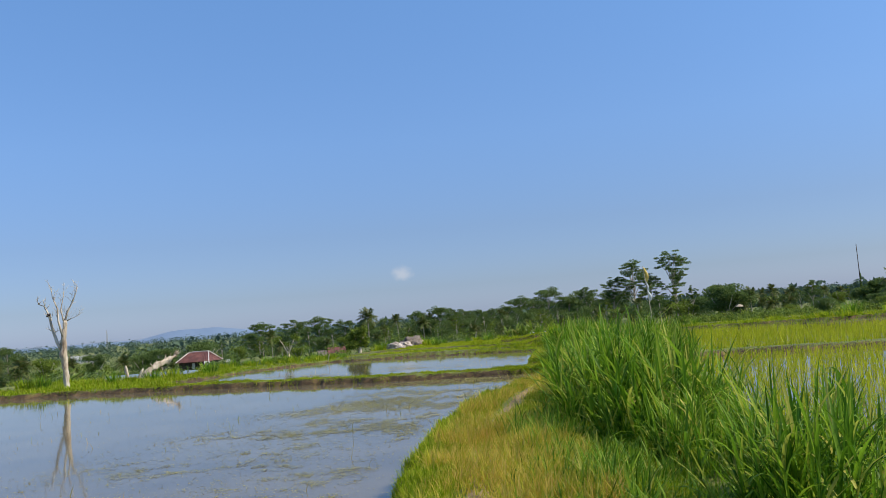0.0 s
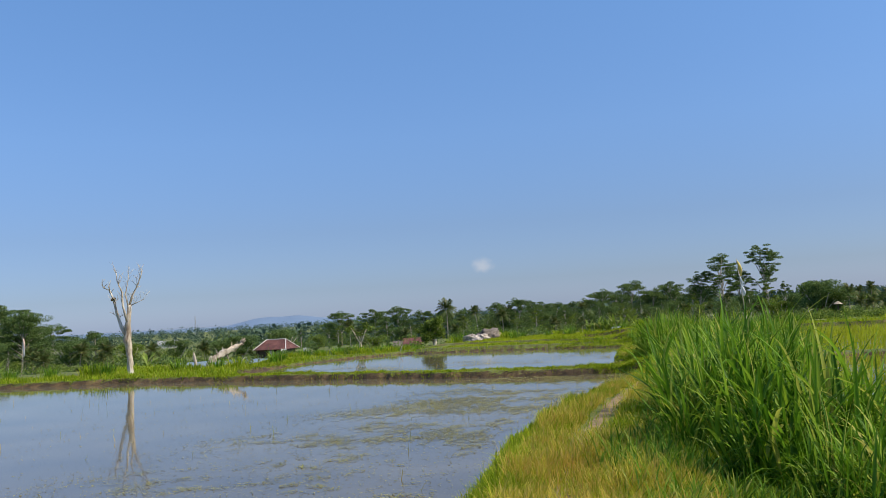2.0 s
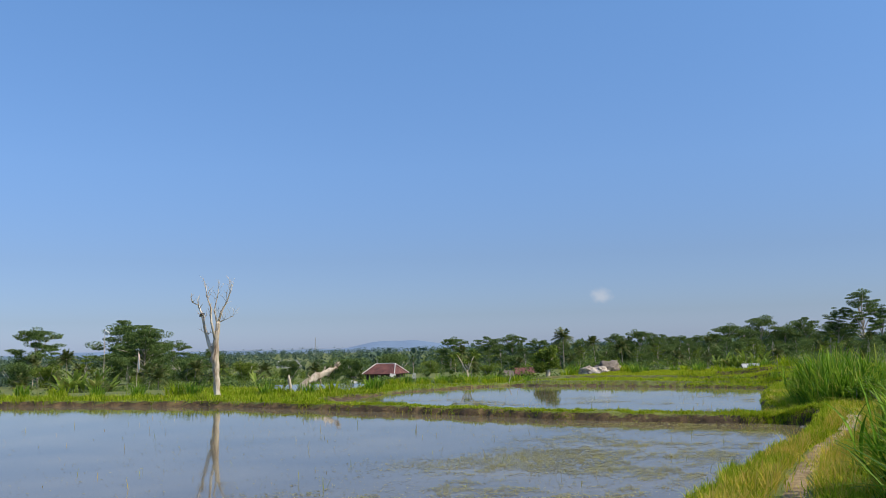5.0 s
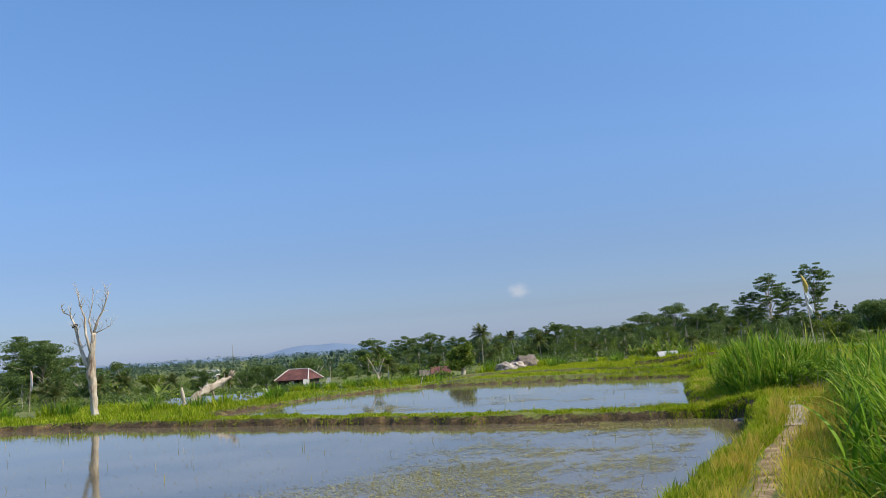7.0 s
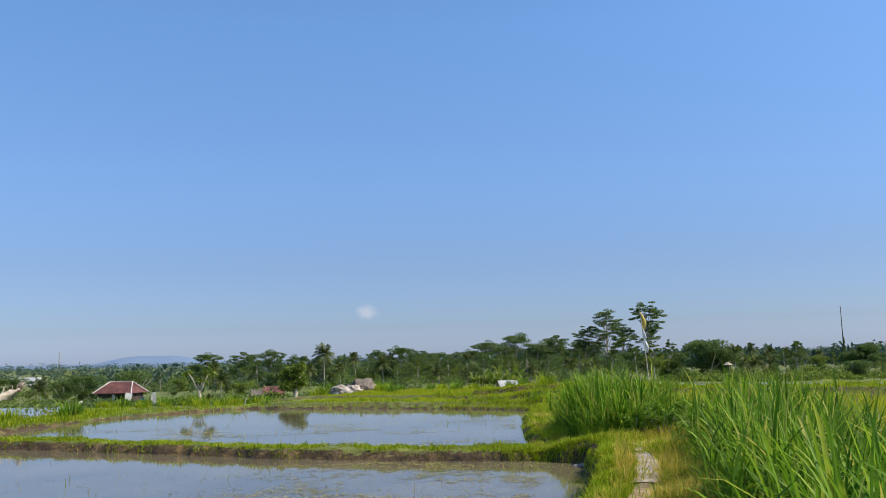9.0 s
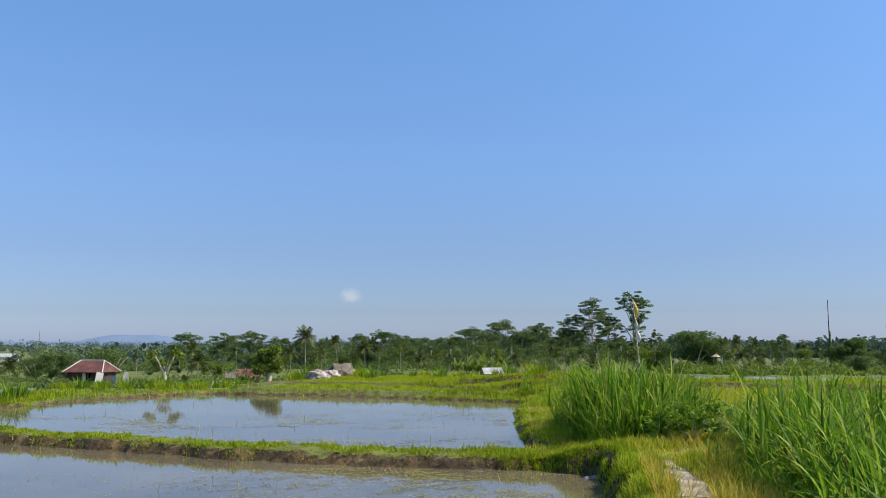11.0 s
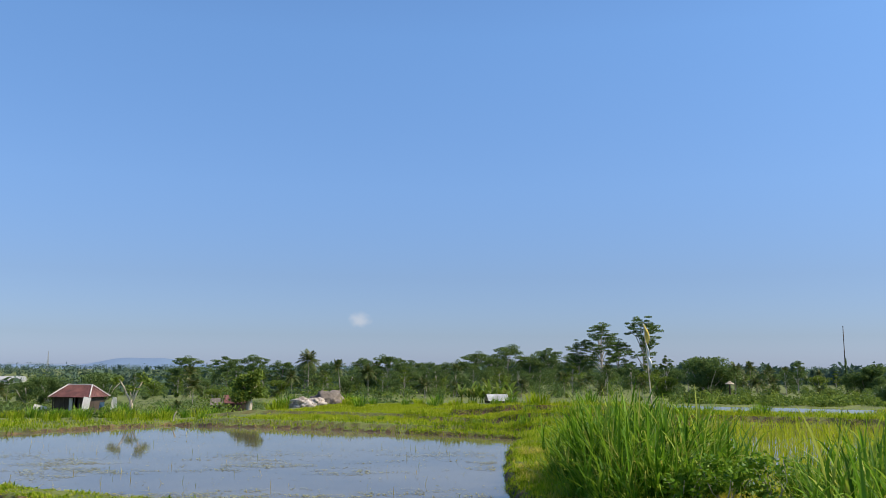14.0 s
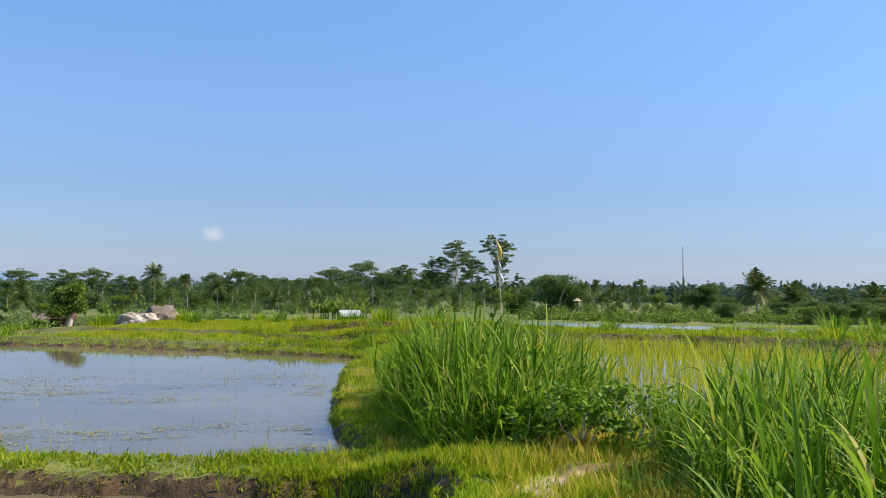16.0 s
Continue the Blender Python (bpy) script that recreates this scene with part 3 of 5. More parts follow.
# slim pale-stemmed trees standing among them
plant_row([lambda: spreading_tree(16, 9, 2.6, 8, 2600, 0.24, CROWN_LIGHT, 0.5, (0.2, 0.45), "slim young tree with pale stem and airy crown"), lambda: spreading_tree(17, 9, 2.2, 7, 2200, 0.24, None, 0.6, (0.2, 0.45), "slim young tree with pale stem and airy crown"), lambda: spreading_tree(18, 9, 3.0, 9, 3000, 0.24, None, 0.4, (0.2, 0.45), "slim young tree with pale stem and airy crown")], [9.4, 9.4, 9.4],
          [(9.0, 160, 2.0), (12.5, 158, 1.4), (14.5, 162, 2.2), (5.5, 158, 1.2), (17.5, 160, 1.8), (21, 164, 2.0), (25.5, 166, 1.7), (29, 168, 2.6), (33, 170, 2.2), (38.5, 168, 2.8), (44, 166, 2.0), (49, 168, 3.0), (53.5, 172, 4.0), (58, 176, 4.4), (63, 178, 3.6), (-3, 156, 1.0), (-13, 158, 1.2), (-18, 165, 2.0), (-26, 158, 0.8), (-33, 160, 0.8), (-40, 128, 0.6), (-65, 110, 1.8), (-58, 108, 1.0), (73, 160, 1.9), (86, 168, 1.7), (92, 172, 1.9), (77.6, 165, 3.6)], "slim young trees", 33)

# coconut palms, tall and short, and trunkless young palms
plant_row([lambda: coconut_palm(21, 10, 3.9), lambda: coconut_palm(22, 10, 3.6, 20), lambda: coconut_palm(23, 10, 4.1, 24)], [10.2, 10.2, 10.2],
          [(-8.4, 200, 6.1), (-1.3, 170, 3.6), (-22.6, 150, 2.4), (57.6, 145, 3.4), (80.5, 190, 3.9), (93.6, 210, 3.2), (97.6, 210, 3.0), (88, 208, 3.0), (104, 215, 2.8), (111, 220, 2.3), (84, 205, 3.2), (3.5, 172, 2.8), (20, 182, 3.2), (47, 178, 3.0), (-87.1, 140, 3.4), (-92, 138, 2.6), (5.0, 185, 3.4), (9.5, 180, 1.9), (-4.0, 165, 1.9), (83.5, 190, 2.2), (-9.2, 166, 1.8)], "coconut palms", 3)
plant_row([lambda: coconut_palm(24, 6.5, 3.5, 22, "short coconut palm with arching fronds"), lambda: coconut_palm(25, 6.5, 3.8, 24, "short coconut palm with arching fronds")], [6.8, 6.8],
          [(56.3, 98, 4.5), (69.4, 110, 3.9), (61.5, 88, 3.0), (64.5, 90, 2.6), (-50.2, 110, 1.6), (-46.7, 110, 1.7), (-47.0, 95, 0.6), (-56, 112, 1.0), (-42, 112, 0.9), (-82, 136, 1.2), (-61, 118, 1.2), (-37, 118, 0.6), (-43.5, 102, 0.2), (-96, 128, 1.8), (-53, 104, 0.6),
           (11.7, 150, 1.0), (37.6, 170, 1.9), (-5.5, 168, 0.6), (24, 172, 0.8), (31, 176, 1.0), (43, 174, 1.4), (-14, 160, 0.2), (70, 170, 1.6), (76, 172, 1.4), (94, 176, 1.0), (48.3, 160, 1.0), (-16.8, 120, 1.2), (16, 150, 0.6), (27, 154, 0.8), (36, 152, 1.0), (58, 150, 1.6), (66, 156, 1.4)], "short coconut palms", 31)
plant_row([lambda: coconut_palm(26, 3.2, 3.0, 18, "low young palm with fronds from the ground"), lambda: coconut_palm(27, 3.0, 3.2, 20, "low young palm with fronds from the ground")], [3.9, 3.9],
          [(-44, 80, 0.0), (-38, 84, -0.3), (-49, 86, 0.1), (-33, 78, -0.4), (-41, 92, -0.2), (-35, 96, -0.3), (-57, 96, 0.3), (-63, 104, 0.4), (-29, 112, -0.2), (-16, 108, -0.9), (-13, 118, -0.8), (0, 150, -0.4), (6, 152, -0.3), (18, 156, 0.0), (27, 158, 0.2), (34, 160, 0.3), (41, 158, 0.5), (-10, 146, -0.5), (-19, 140, -0.7), (52, 140, 0.6), (60, 138, 0.8), (66, 136, 0.8), (-70, 112, 0.6), (-78, 116, 0.8)], "low young palms", 32)

# dense bushes and trees under and between them
plant_row([lambda: bushy_tree(31, 5, 7.0, 8500, 0.14, trunk_share=0.02), lambda: bushy_tree(32, 5, 6.6, 8000, 0.13, CROWN_LIGHT, label="leafy light green bush", trunk_share=0.0), lambda: bushy_tree(33, 5, 8.0, 8500, 0.14, trunk_share=0.0)], [4.8, 4.8, 4.8],
          [(53.4, 145, 3.6), (48.0, 150, 1.6), (55.5, 147, 2.8), (3.5, 186, 1.6), (8.0, 188, 1.0), (-0.5, 182, 0.8), (13.5, 186, 0.8), (18.0, 194, 1.0), (22.5, 196, 1.2), (27.0, 198, 1.4), (31.5, 200, 1.4), (36.5, 200, 1.2), (41.5, 200, 1.5), (46.0, 196, 1.6), (50.5, 192, 1.5), (56.0, 196, 2.0), (61.0, 196, 2.2), (66.0, 196, 2.4),
           (-5.0, 178, 0.4), (-12, 180, 0.2), (-17, 176, 0.2), (-24, 172, -0.4), (-30, 160, 0.0), (-28, 125, 1.4), (-31.8, 118, 0.6), (-15.8, 130, -0.4), (-37, 126, 0.2), (-44, 128, 0.4), (-52, 130, 1.0), (-60, 128, 1.6), (-70, 126, 1.4), (-80, 124, 1.2), (-88, 128, 1.4),
           (72, 185, 2.0), (78, 188, 1.6), (84, 190, 1.4), (90, 192, 1.4), (98, 196, 1.2), (106, 198, 1.0), (114, 200, 0.8), (122, 190, 0.8), (100, 170, 0.6), (46.8, 75, 0.9), (41.4, 65, 0.9), (49.5, 70, 1.2), (53, 78, 1.3), (57, 80, 1.3), (45, 62, 1.0), (49, 60, 1.1), (62, 84, 1.4), (30, 62, 0.4), (34, 60, 0.6), (38, 59, 0.8), (42, 57, 0.8), (36, 66, 0.8), (31, 70, 0.6), (46, 56, 0.9), (50, 66, 1.1), (32.4, 58, .65), (33.9, 58.5, .95), (35.2, 58, 1.2), (36.6, 58, 1.1), (38.2, 60, 1.3), (34.6, 61, 1.1)], "dense bushes and trees", 4)
plant_row([lambda: bushy_tree(35, 5.2, 6.8, 16000, 0.13, label="large round dark green tree", trunk_share=0.06)], [4.8], [(82.2, 152, 2.4)], "", 5)
banana = banana_clump(41, 3.7)
banana.matrix_basis = set_down(None, 17.4, 123)
tagged(banana, group="banana plants")
for x, y, s in ((15.4, 124, 0.9), (20.2, 125, 0.95), (66.0, 108, 0.9), (-47.5, 84, 1.0), (-33, 88, 0.8), (-55, 92, 1.0)):
    banana_copy_pose = set_down(None, x, y, s, x)
    keep = banana.matrix_basis.copy()
    banana.matrix_basis = Matrix()
    copy_thing(banana, banana_copy_pose)
    banana.matrix_basis = keep


# the small tree with the pale trunk and the forked young tree beside the far bank
def pale_trunk_tree():
    rng = np.random.RandomState(51)
    ob = thing("tree", "small round tree with knobbly whitish trunk", "tree", set_down(None, -3.15, 58.3))
    bm = bmesh.new()
    tube(bm, [(0, 0, -0.2), (0.02, 0, 0.25), (0.05, 0, 0.5), (0.0, 0, 0.75), (-0.05, 0, 1.0)], [0.14, 0.12, 0.15, 0.13, 0.12], 9)
    for a in (0.3, 1.7, 2.9, 4.2, 5.4):
        tube(bm, limb_points(rng, (0, 0, 0.8), (0.45 * math.cos(a), 0.45 * math.sin(a), 1.4 + 0.2 * math.sin(3 * a)), 0.04, 4), [0.07, 0.05, 0.04, 0.02], 6)
    part("trunk", bm_mesh("trunk", bm, PALE_BARK, True), ob, "whitish knobbly trunk")
    cs = [(rng.uniform(-0.5, 0.5), rng.uniform(-0.5, 0.5), z) for z in np.linspace(0.85, 1.85, 22)]
    v, f = leaf_cloud(rng, cs, [(0.42 * (1 - 0.25 * (c[2] - 0.85)),) * 2 + (0.28,) for c in cs], 3200, 0.085, 0.1)
    part("crown", mesh_np("crown", v, f, CROWN_LIGHT), ob)


def forked_tree():
    rng = np.random.RandomState(52)
    ob = thing("tree", "young forked tree with sparse leaf tufts", "tree", set_down(None, -7.05, 53.1, 1.12))
    bm = bmesh.new()
    tube(bm, [(0, 0, -0.2), (0.0, 0, 0.3), (-0.02, 0, 0.62)], [0.07, 0.06, 0.06], 8)
    tips = [(-0.48, 0.0, 1.35), (0.36, 0.05, 1.3), (0.12, -0.1, 1.05), (-0.2, 0.2, 1.0)]
    for k, p in enumerate(tips):
        tube(bm, limb_points(rng, (0, 0, 0.5 if k < 2 else 0.7), p, 0.02, 4), [0.05, 0.04, 0.03, 0.02] if k < 2 else [0.03, 0.02, 0.015, 0.01], 6)
    part("trunk", bm_mesh("trunk", bm, PALE_BARK, True), ob)
    cs = tips + [(0.55, 0, 1.25), (-0.6, 0, 1.25), (0.3, 0.1, 1.45)]
    v, f = leaf_cloud(rng, cs, [(0.2, 0.2, 0.12)] * len(cs), 220, 0.085, 0.2)
    part("crown", mesh_np("crown", v, f, CROWN_LIGHT), ob)


pale_trunk_tree()
forked_tree()


def dead_tree():
    rng = np.random.RandomState(55)
    z0 = ground_at(-14.43, 38.25)
    ob = thing("dead_tree", "bleached leafless dead tree with broken top on the dyke", "tree", pose(-14.43, 38.25, z0) @ Matrix.Diagonal((1, 1, 0.94, 1)))
    bm = bmesh.new()
    tube(bm, [(0, 0, -0.2), (0.0, 0, 0.1), (-0.02, 0, 0.7), (-0.06, 0, 1.25), (-0.12, 0, 1.45), (-0.08, 0, 1.75), (-0.05, 0, 2.2), (0.03, 0, 2.7), (0.04, 0, 3.02)],
         [0.16, 0.13, 0.11, 0.12, 0.17, 0.135, 0.105, 0.09, 0.08], 14)
    bmesh.ops.subdivide_edges(bm, edges=bm.edges, cuts=2, use_grid_fill=True)
    for v in bm.verts:
        v.co += Vector((v.co.x, v.co.y, 0)).normalized() * (0.045 * noise.noise(Vector((v.co.x * 6, v.co.y * 6, v.co.z * 2.5))) + 0.02 * noise.noise(Vector((v.co.x * 22, v.co.y * 22, v.co.z * 5))))
    part("trunk", bm_mesh("trunk", bm, PALE_BARK, True), ob)

    def limb(pts, r, name="branch"):
        bm = bmesh.new()
        n = len(pts)
        tube(bm, pts, [r * (1 - 0.82 * i / (n - 1)) for i in range(n)], 7)
        tip = Vector(pts[-1])
        for k in range(1, n):
            for j in range(4):
                p = Vector(pts[k]).lerp(Vector(pts[k - 1]), rng.uniform(0, 0.7))
                q = p + Vector((rng.uniform(-0.32, 0.32), rng.uniform(-0.3, 0.3), rng.uniform(0.1, 0.5)))
                mid = p.lerp(q, 0.5) + Vector((rng.normal() * 0.03, 0, 0.02))
                tube(bm, [p, mid, q], [r * 0.26 * (1 - 0.5 * k / n), r * 0.15, 0.004], 5)
                tube(bm, [mid, mid + Vector((rng.uniform(-0.16, 0.16), rng.uniform(-0.1, 0.1), rng.uniform(0.05, 0.25)))], [r * 0.12, 0.003], 4)
        part(name, bm_mesh(name, bm, PALE_BARK, True), ob)

    limb([(-0.08, 0, 1.55), (-0.32, 0, 2.05), (-0.52, 0.05, 2.7), (-0.62, 0.0, 3.3), (-0.78, 0.0, 3.72), (-1.05, 0.0, 3.85)], 0.085)
    limb([(-0.05, -0.08, 2.3), (-0.2, -0.1, 3.0), (-0.24, -0.05, 3.6), (-0.45, 0.0, 4.1), (-0.52, 0.1, 4.55)], 0.055)
    limb([(0.0, 0.05, 2.95), (0.12, 0.1, 3.4), (0.35, 0.1, 3.85), (0.55, 0.0, 4.25), (0.62, 0.0, 4.5)], 0.05)
    limb([(0.0, -0.05, 3.0), (-0.12, 0.0, 3.5), (-0.05, 0.1, 4.0), (0.02, 0.1, 4.45)], 0.035)
    limb([(0.1, 0.0, 3.0), (0.3, 0.05, 3.1), (0.62, 0.05, 3.22)], 0.03)
    bm = bmesh.new()
    bmesh.ops.create_icosphere(bm, subdivisions=2, radius=0.1, matrix=pose(-0.62, 0, 3.32) @ Matrix.Diagonal((1, 1, 0.7, 1)))
    for v in bm.verts:
        v.co += Vector(rng.normal(size=3)) * 0.02
    part("knot", bm_mesh("knot", bm, PLANK), ob, "dark knot of dead twigs")


dead_tree()


def fallen_log():
    rng = np.random.RandomState(56)
    z0 = ground_at(-11.75, 40.2)
    ob = thing("fallen_log", "bleached broken tree limb leaning out of the grass", "log", pose(-11.75, 40.2, z0) @ Matrix.Diagonal((1.0, 1.0, 1.22, 1)))
    bm = bmesh.new()
    spine = [(-0.16, 0, -0.15), (-0.10, 0, 0.05), (0.02, 0.05, 0.24), (0.2, 0.15, 0.40), (0.42, 0.3, 0.50), (0.65, 0.45, 0.60), (0.88, 0.62, 0.68), (1.08, 0.8, 0.78), (1.2, 0.9, 0.88)]
    tube(bm, spine, [0.10, 0.12, 0.12, 0.105, 0.125, 0.10, 0.105, 0.08, 0.065], 14)
    bmesh.ops.subdivide_edges(bm, edges=bm.edges, cuts=1, use_grid_fill=True)
    for v in bm.verts:
        v.co += Vector((noise.noise(v.co * 16), noise.noise(v.co * 16 + Vector((5, 0, 0))), noise.noise(v.co * 16 + Vector((0, 5, 0))))) * 0.022
        v.co += Vector((noise.noise(v.co * 5), noise.noise(v.co * 5 + Vector((9, 0, 0))), noise.noise(v.co * 5 + Vector((0, 9, 0))))) * 0.085
    part("limb", bm_mesh("limb", bm, PALE_BARK, True), ob)
    for p, q, w in (((0.5, 0.35, 0.6), (0.46, 0.36, 0.74), 0.03), ((0.72, 0.5, 0.7), (0.80, 0.55, 0.90), 0.026), ((0.85, 0.6, 0.75), (0.80, 0.62, 0.90), 0.02), ((0.3, 0.22, 0.5), (0.2, 0.2, 0.62), 0.03), ((1.1, 0.8, 0.85), (1.2, 0.85, 1.02), 0.018), ((1.0, 0.7, 0.8), (0.98, 0.72, 0.95), 0.016), ((1.18, 0.88, 0.86), (1.30, 0.98, 1.02), 0.045), ((1.16, 0.86, 0.9), (1.20, 0.9, 1.04), 0.035), ((1.2, 0.9, 0.84), (1.34, 0.96, 0.95), 0.03), ((0.2, 0.15, 0.36), (0.32, 0.2, 0.1), 0.06), ((0.6, 0.42, 0.5), (0.66, 0.45, 0.2), 0.045)):
        bm = bmesh.new()
        mid = Vector(p).lerp(Vector(q), 0.55) + Vector((rng.normal() * 0.03, 0, rng.normal() * 0.02))
        tube(bm, [p, mid, q], [w, w * 0.7, w * 0.25], 6)
        part("branch", bm_mesh("branch", bm, PALE_BARK, True), ob)


fallen_log()


def stump(x, y, h, lean, label, r=1.0):
    ob = thing("stump", label, "stump", set_down(None, x, y))
    bm = bmesh.new()
    tube(bm, [(0, 0, -0.2), (0.03, 0, h * 0.4), (lean * 0.6, 0, h * 0.75), (lean, 0, h)], [0.09 * r, 0.07 * r, 0.08 * r, 0.03 * r], 7)
    part("trunk", bm_mesh("trunk", bm, PALE_BARK, True), ob)


stump(-4.2, 46.9, 0.35, 0.12, "short forked stick at the paddy's corner", 0.3)
stump(-14.2, 45.6, 0.95, -0.05, "short bleached broken stump in the weeds")
stump(-13.9, 46.5, 0.7, 0.25, "small leaning bleached stump")


# ---- huts and sheds ----
def ridged_sheet(bm, corners, ridges=14, depth=0.03, thick=0.015):
    """A corrugated sheet over four corners (a-b the eave, d-c the ridge)."""
    a, b, c, d = [Vector(p) for p in corners]
    n = ((b - a).cross(d - a)).normalized()
    rows = []
    for off in (0, -thick):
        for lo, hi in ((a, b), (d, c)):
            rows.append([bm.verts.new(lo.lerp(hi, i / (2 * ridges)) + n * (off + (depth if i % 2 else 0))) for i in range(2 * ridges + 1)])
    for i in range(2 * ridges):
        bm.faces.new((rows[0][i], rows[0][i + 1], rows[1][i + 1], rows[1][i]))
        bm.faces.new((rows[3][i], rows[3][i + 1], rows[2][i + 1], rows[2][i]))
        bm.faces.new((rows[0][i + 1], rows[0][i], rows[2][i], rows[2][i + 1]))
        bm.faces.new((rows[1][i], rows[1][i + 1], rows[3][i + 1], rows[3][i]))


def hut():
    z0 = ground_at(-23.3, 100.6)
    top = 0.14 - z0
    ob = thing("hut", "small wooden farm hut with rusty red hipped roof", "hut", pose(-23.3, 100.6, z0, 0, 0, -14))
    W, D, E = 3.25, 2.6, top - 1.05
    ridge = 2.35
    bm = bmesh.new()
    ridged_sheet(bm, [(-W / 2 - .35, -D / 2 - .45, E), (W / 2 + .35, -D / 2 - .45, E), (ridge / 2, 0, top), (-ridge / 2, 0, top)], 16)
    part("roof", bm_mesh("roof", bm, RUST), ob, "rust-red corrugated front slope")
    bm = bmesh.new()
    ridged_sheet(bm, [(W / 2 + .35, D / 2 + .45, E), (-W / 2 - .35, D / 2 + .45, E), (-ridge / 2, 0, top), (ridge / 2, 0, top)], 16)
    part("roof", bm_mesh("roof", bm, RUST), ob)
    for s in (-1, 1):
        bm = bmesh.new()
        a, b = (s * (W / 2 + .35), D / 2 + .45, E), (s * (W / 2 + .35), -D / 2 - .45, E)
        if s > 0:
            a, b = b, a
        ridged_sheet(bm, [a, b, (s * ridge / 2, .02, top), (s * ridge / 2, -.02, top)], 9)
        part("roof", bm_mesh("roof", bm, RUST), ob)
        for e in (-1, 1):
            bm = bmesh.new()
            tube(bm, [(s * ridge / 2, 0, top + .04), (s * (W / 2 + .36), e * (D / 2 + .46), E + .04)], [0.05, 0.05], 6)
            part("hip_cap", bm_mesh("hip_cap", bm, PALE_BOARD), ob, "pale ridge capping")
    bm = bmesh.new()
    tube(bm, [(-ridge / 2, 0, top + .04), (ridge / 2, 0, top + .04)], [0.05, 0.05], 6)
    part("ridge_cap", bm_mesh("ridge_cap", bm, PALE_BOARD), ob, "pale ridge capping")
    for x, y, sx, sy in ((0, D / 2, W, .08), (-W / 2, 0, .08, D), (W / 2, 0, .08, D), (-W / 2 + .7, -D / 2, 1.4, .08), (W / 2 - .5, -D / 2, 1.0, .08)):
        bm = bmesh.new()
        box(bm, Matrix.Translation((x, y, -.1)), sx, sy, E + .1)
        part("wall", bm_mesh("wall", bm, PLANK), ob, "dark weathered plank wall")
    for x in (-W / 2 + .05, -.6, .5, W / 2 - .05):
        bm = bmesh.new()
        box(bm, Matrix.Translation((x, -D / 2 - .3, -.1)), .1, .1, E + .12)
        part("post", bm_mesh("post", bm, PLANK), ob)
    bm = bmesh.new()
    box(bm, Matrix.Translation((-.45, -D / 2 + .02, -.05)), 1.1, .05, E - .05)
    part("panel", bm_mesh("panel", bm, PALE_BOARD), ob, "pale plywood panel")
    for x, y, w, h, lean, mat, label in ((-22.15, 98.0, .62, 1.75, 14, PALE_BOARD, "pale board leaning on the hut's front"), (-26.6, 99.6, 1.1, 1.0, 24, PALE_BOARD, "pale crumpled sheet beside the hut"), (-20.0, 98.8, .34, 1.5, 12, PALE_BOARD, "narrow pale board standing by the hut"), (-19.6, 99.0, .34, 1.7, -10, PALE_BOARD, "narrow pale board standing by the hut")):
        b = thing("board", label, "board", Matrix.Translation((x, y, ground_at(x, y) - 0.05)) @ pose(0, 0, 0, -lean, lean * 0.6, 10))
        bm = bmesh.new()
        box(bm, Matrix(), w, .04, h)
        part("panel", bm_mesh("panel", bm, mat), b)
    b = thing("tarpaulin", "blue plastic tarpaulin hung beside the hut", "tarpaulin", pose(-20.9, 98.9, ground_at(-20.9, 98.9)))
    bm = bmesh.new()
    ridged_sheet(bm, [(-.25, 0, 0.0), (.25, 0, 0.0), (.2, .25, 1.2), (-.2, .25, 1.2)], 4, 0.05)
    part("sheet", bm_mesh("sheet", bm, BLUE_TARP), b)


hut()


def lean_shed(x, y, top, width, material, label, drop=0.5, side=None):
    """A low shelter: two roof sheets on four posts."""
    z0 = ground_at(x, y)
    ob = thing("shed", label, "shed", pose(x, y, z0, 0, 0, 8))
    t = top - z0
    D = width * 0.7
    bm = bmesh.new()
    ridged_sheet(bm, [(-width / 2, -D / 2 - .1, t - drop), (width / 2, -D / 2 - .1, t - drop), (width / 2, 0, t), (-width / 2, 0, t)], 2 + int(width * 3), .010)
    part("roof", bm_mesh("roof", bm, material), ob)
    bm = bmesh.new()
    ridged_sheet(bm, [(width / 2, D / 2 + .1, t - drop), (-width / 2, D / 2 + .1, t - drop), (-width / 2, 0, t), (width / 2, 0, t)], 2 + int(width * 3), .010)
    part("roof", bm_mesh("roof", bm, side or material), ob)
    for sx in (-1, 1):
        for sy in (-1, 1):
            bm = bmesh.new()
            box(bm, Matrix.Translation((sx * (width / 2 - .12), sy * (D / 2 - .05), -.1)), .09, .09, t - drop + .12)
            part("post", bm_mesh("post", bm, PLANK), ob)
    bm = bmesh.new()
    box(bm, Matrix.Translation((0, D / 2 - .1, 0)), width - .3, .05, t - drop - .05)
    part("wall", bm_mesh("wall", bm, PLANK), ob)


lean_shed(17.7, 119, -1.1, 2.5, TIN, "low shelter with pale grey tin roof", 0.75)
lean_shed(-5.95, 75, 0.08, 1.5, RUST, "low shelter with rust-red tin roof", 0.5)
lean_shed(-7.1, 74.6, -0.10, 0.8, STONE_GREY, "low shelter with weathered grey roof", 0.42)


def field_shelter():
    z0 = ground_at(46.0, 120)
    ob = thing("shelter", "small shelter with pale round roof on one post", "shelter", pose(46.0, 120, z0))
    bm = bmesh.new()
    tube(bm, [(0, 0, -.2), (0, 0, 0.35 - z0)], [.09, .09], 8)
    part("post", bm_mesh("post", bm, PLANK), ob)
    bm = bmesh.new()
    bmesh.ops.create_cone(bm, segments=14, radius1=0.6, radius2=0.1, depth=0.35, cap_ends=True, matrix=Matrix.Translation((0, 0, 0.3 - z0)))
    part("roof", bm_mesh("roof", bm, CONCRETE), ob)


field_shelter()


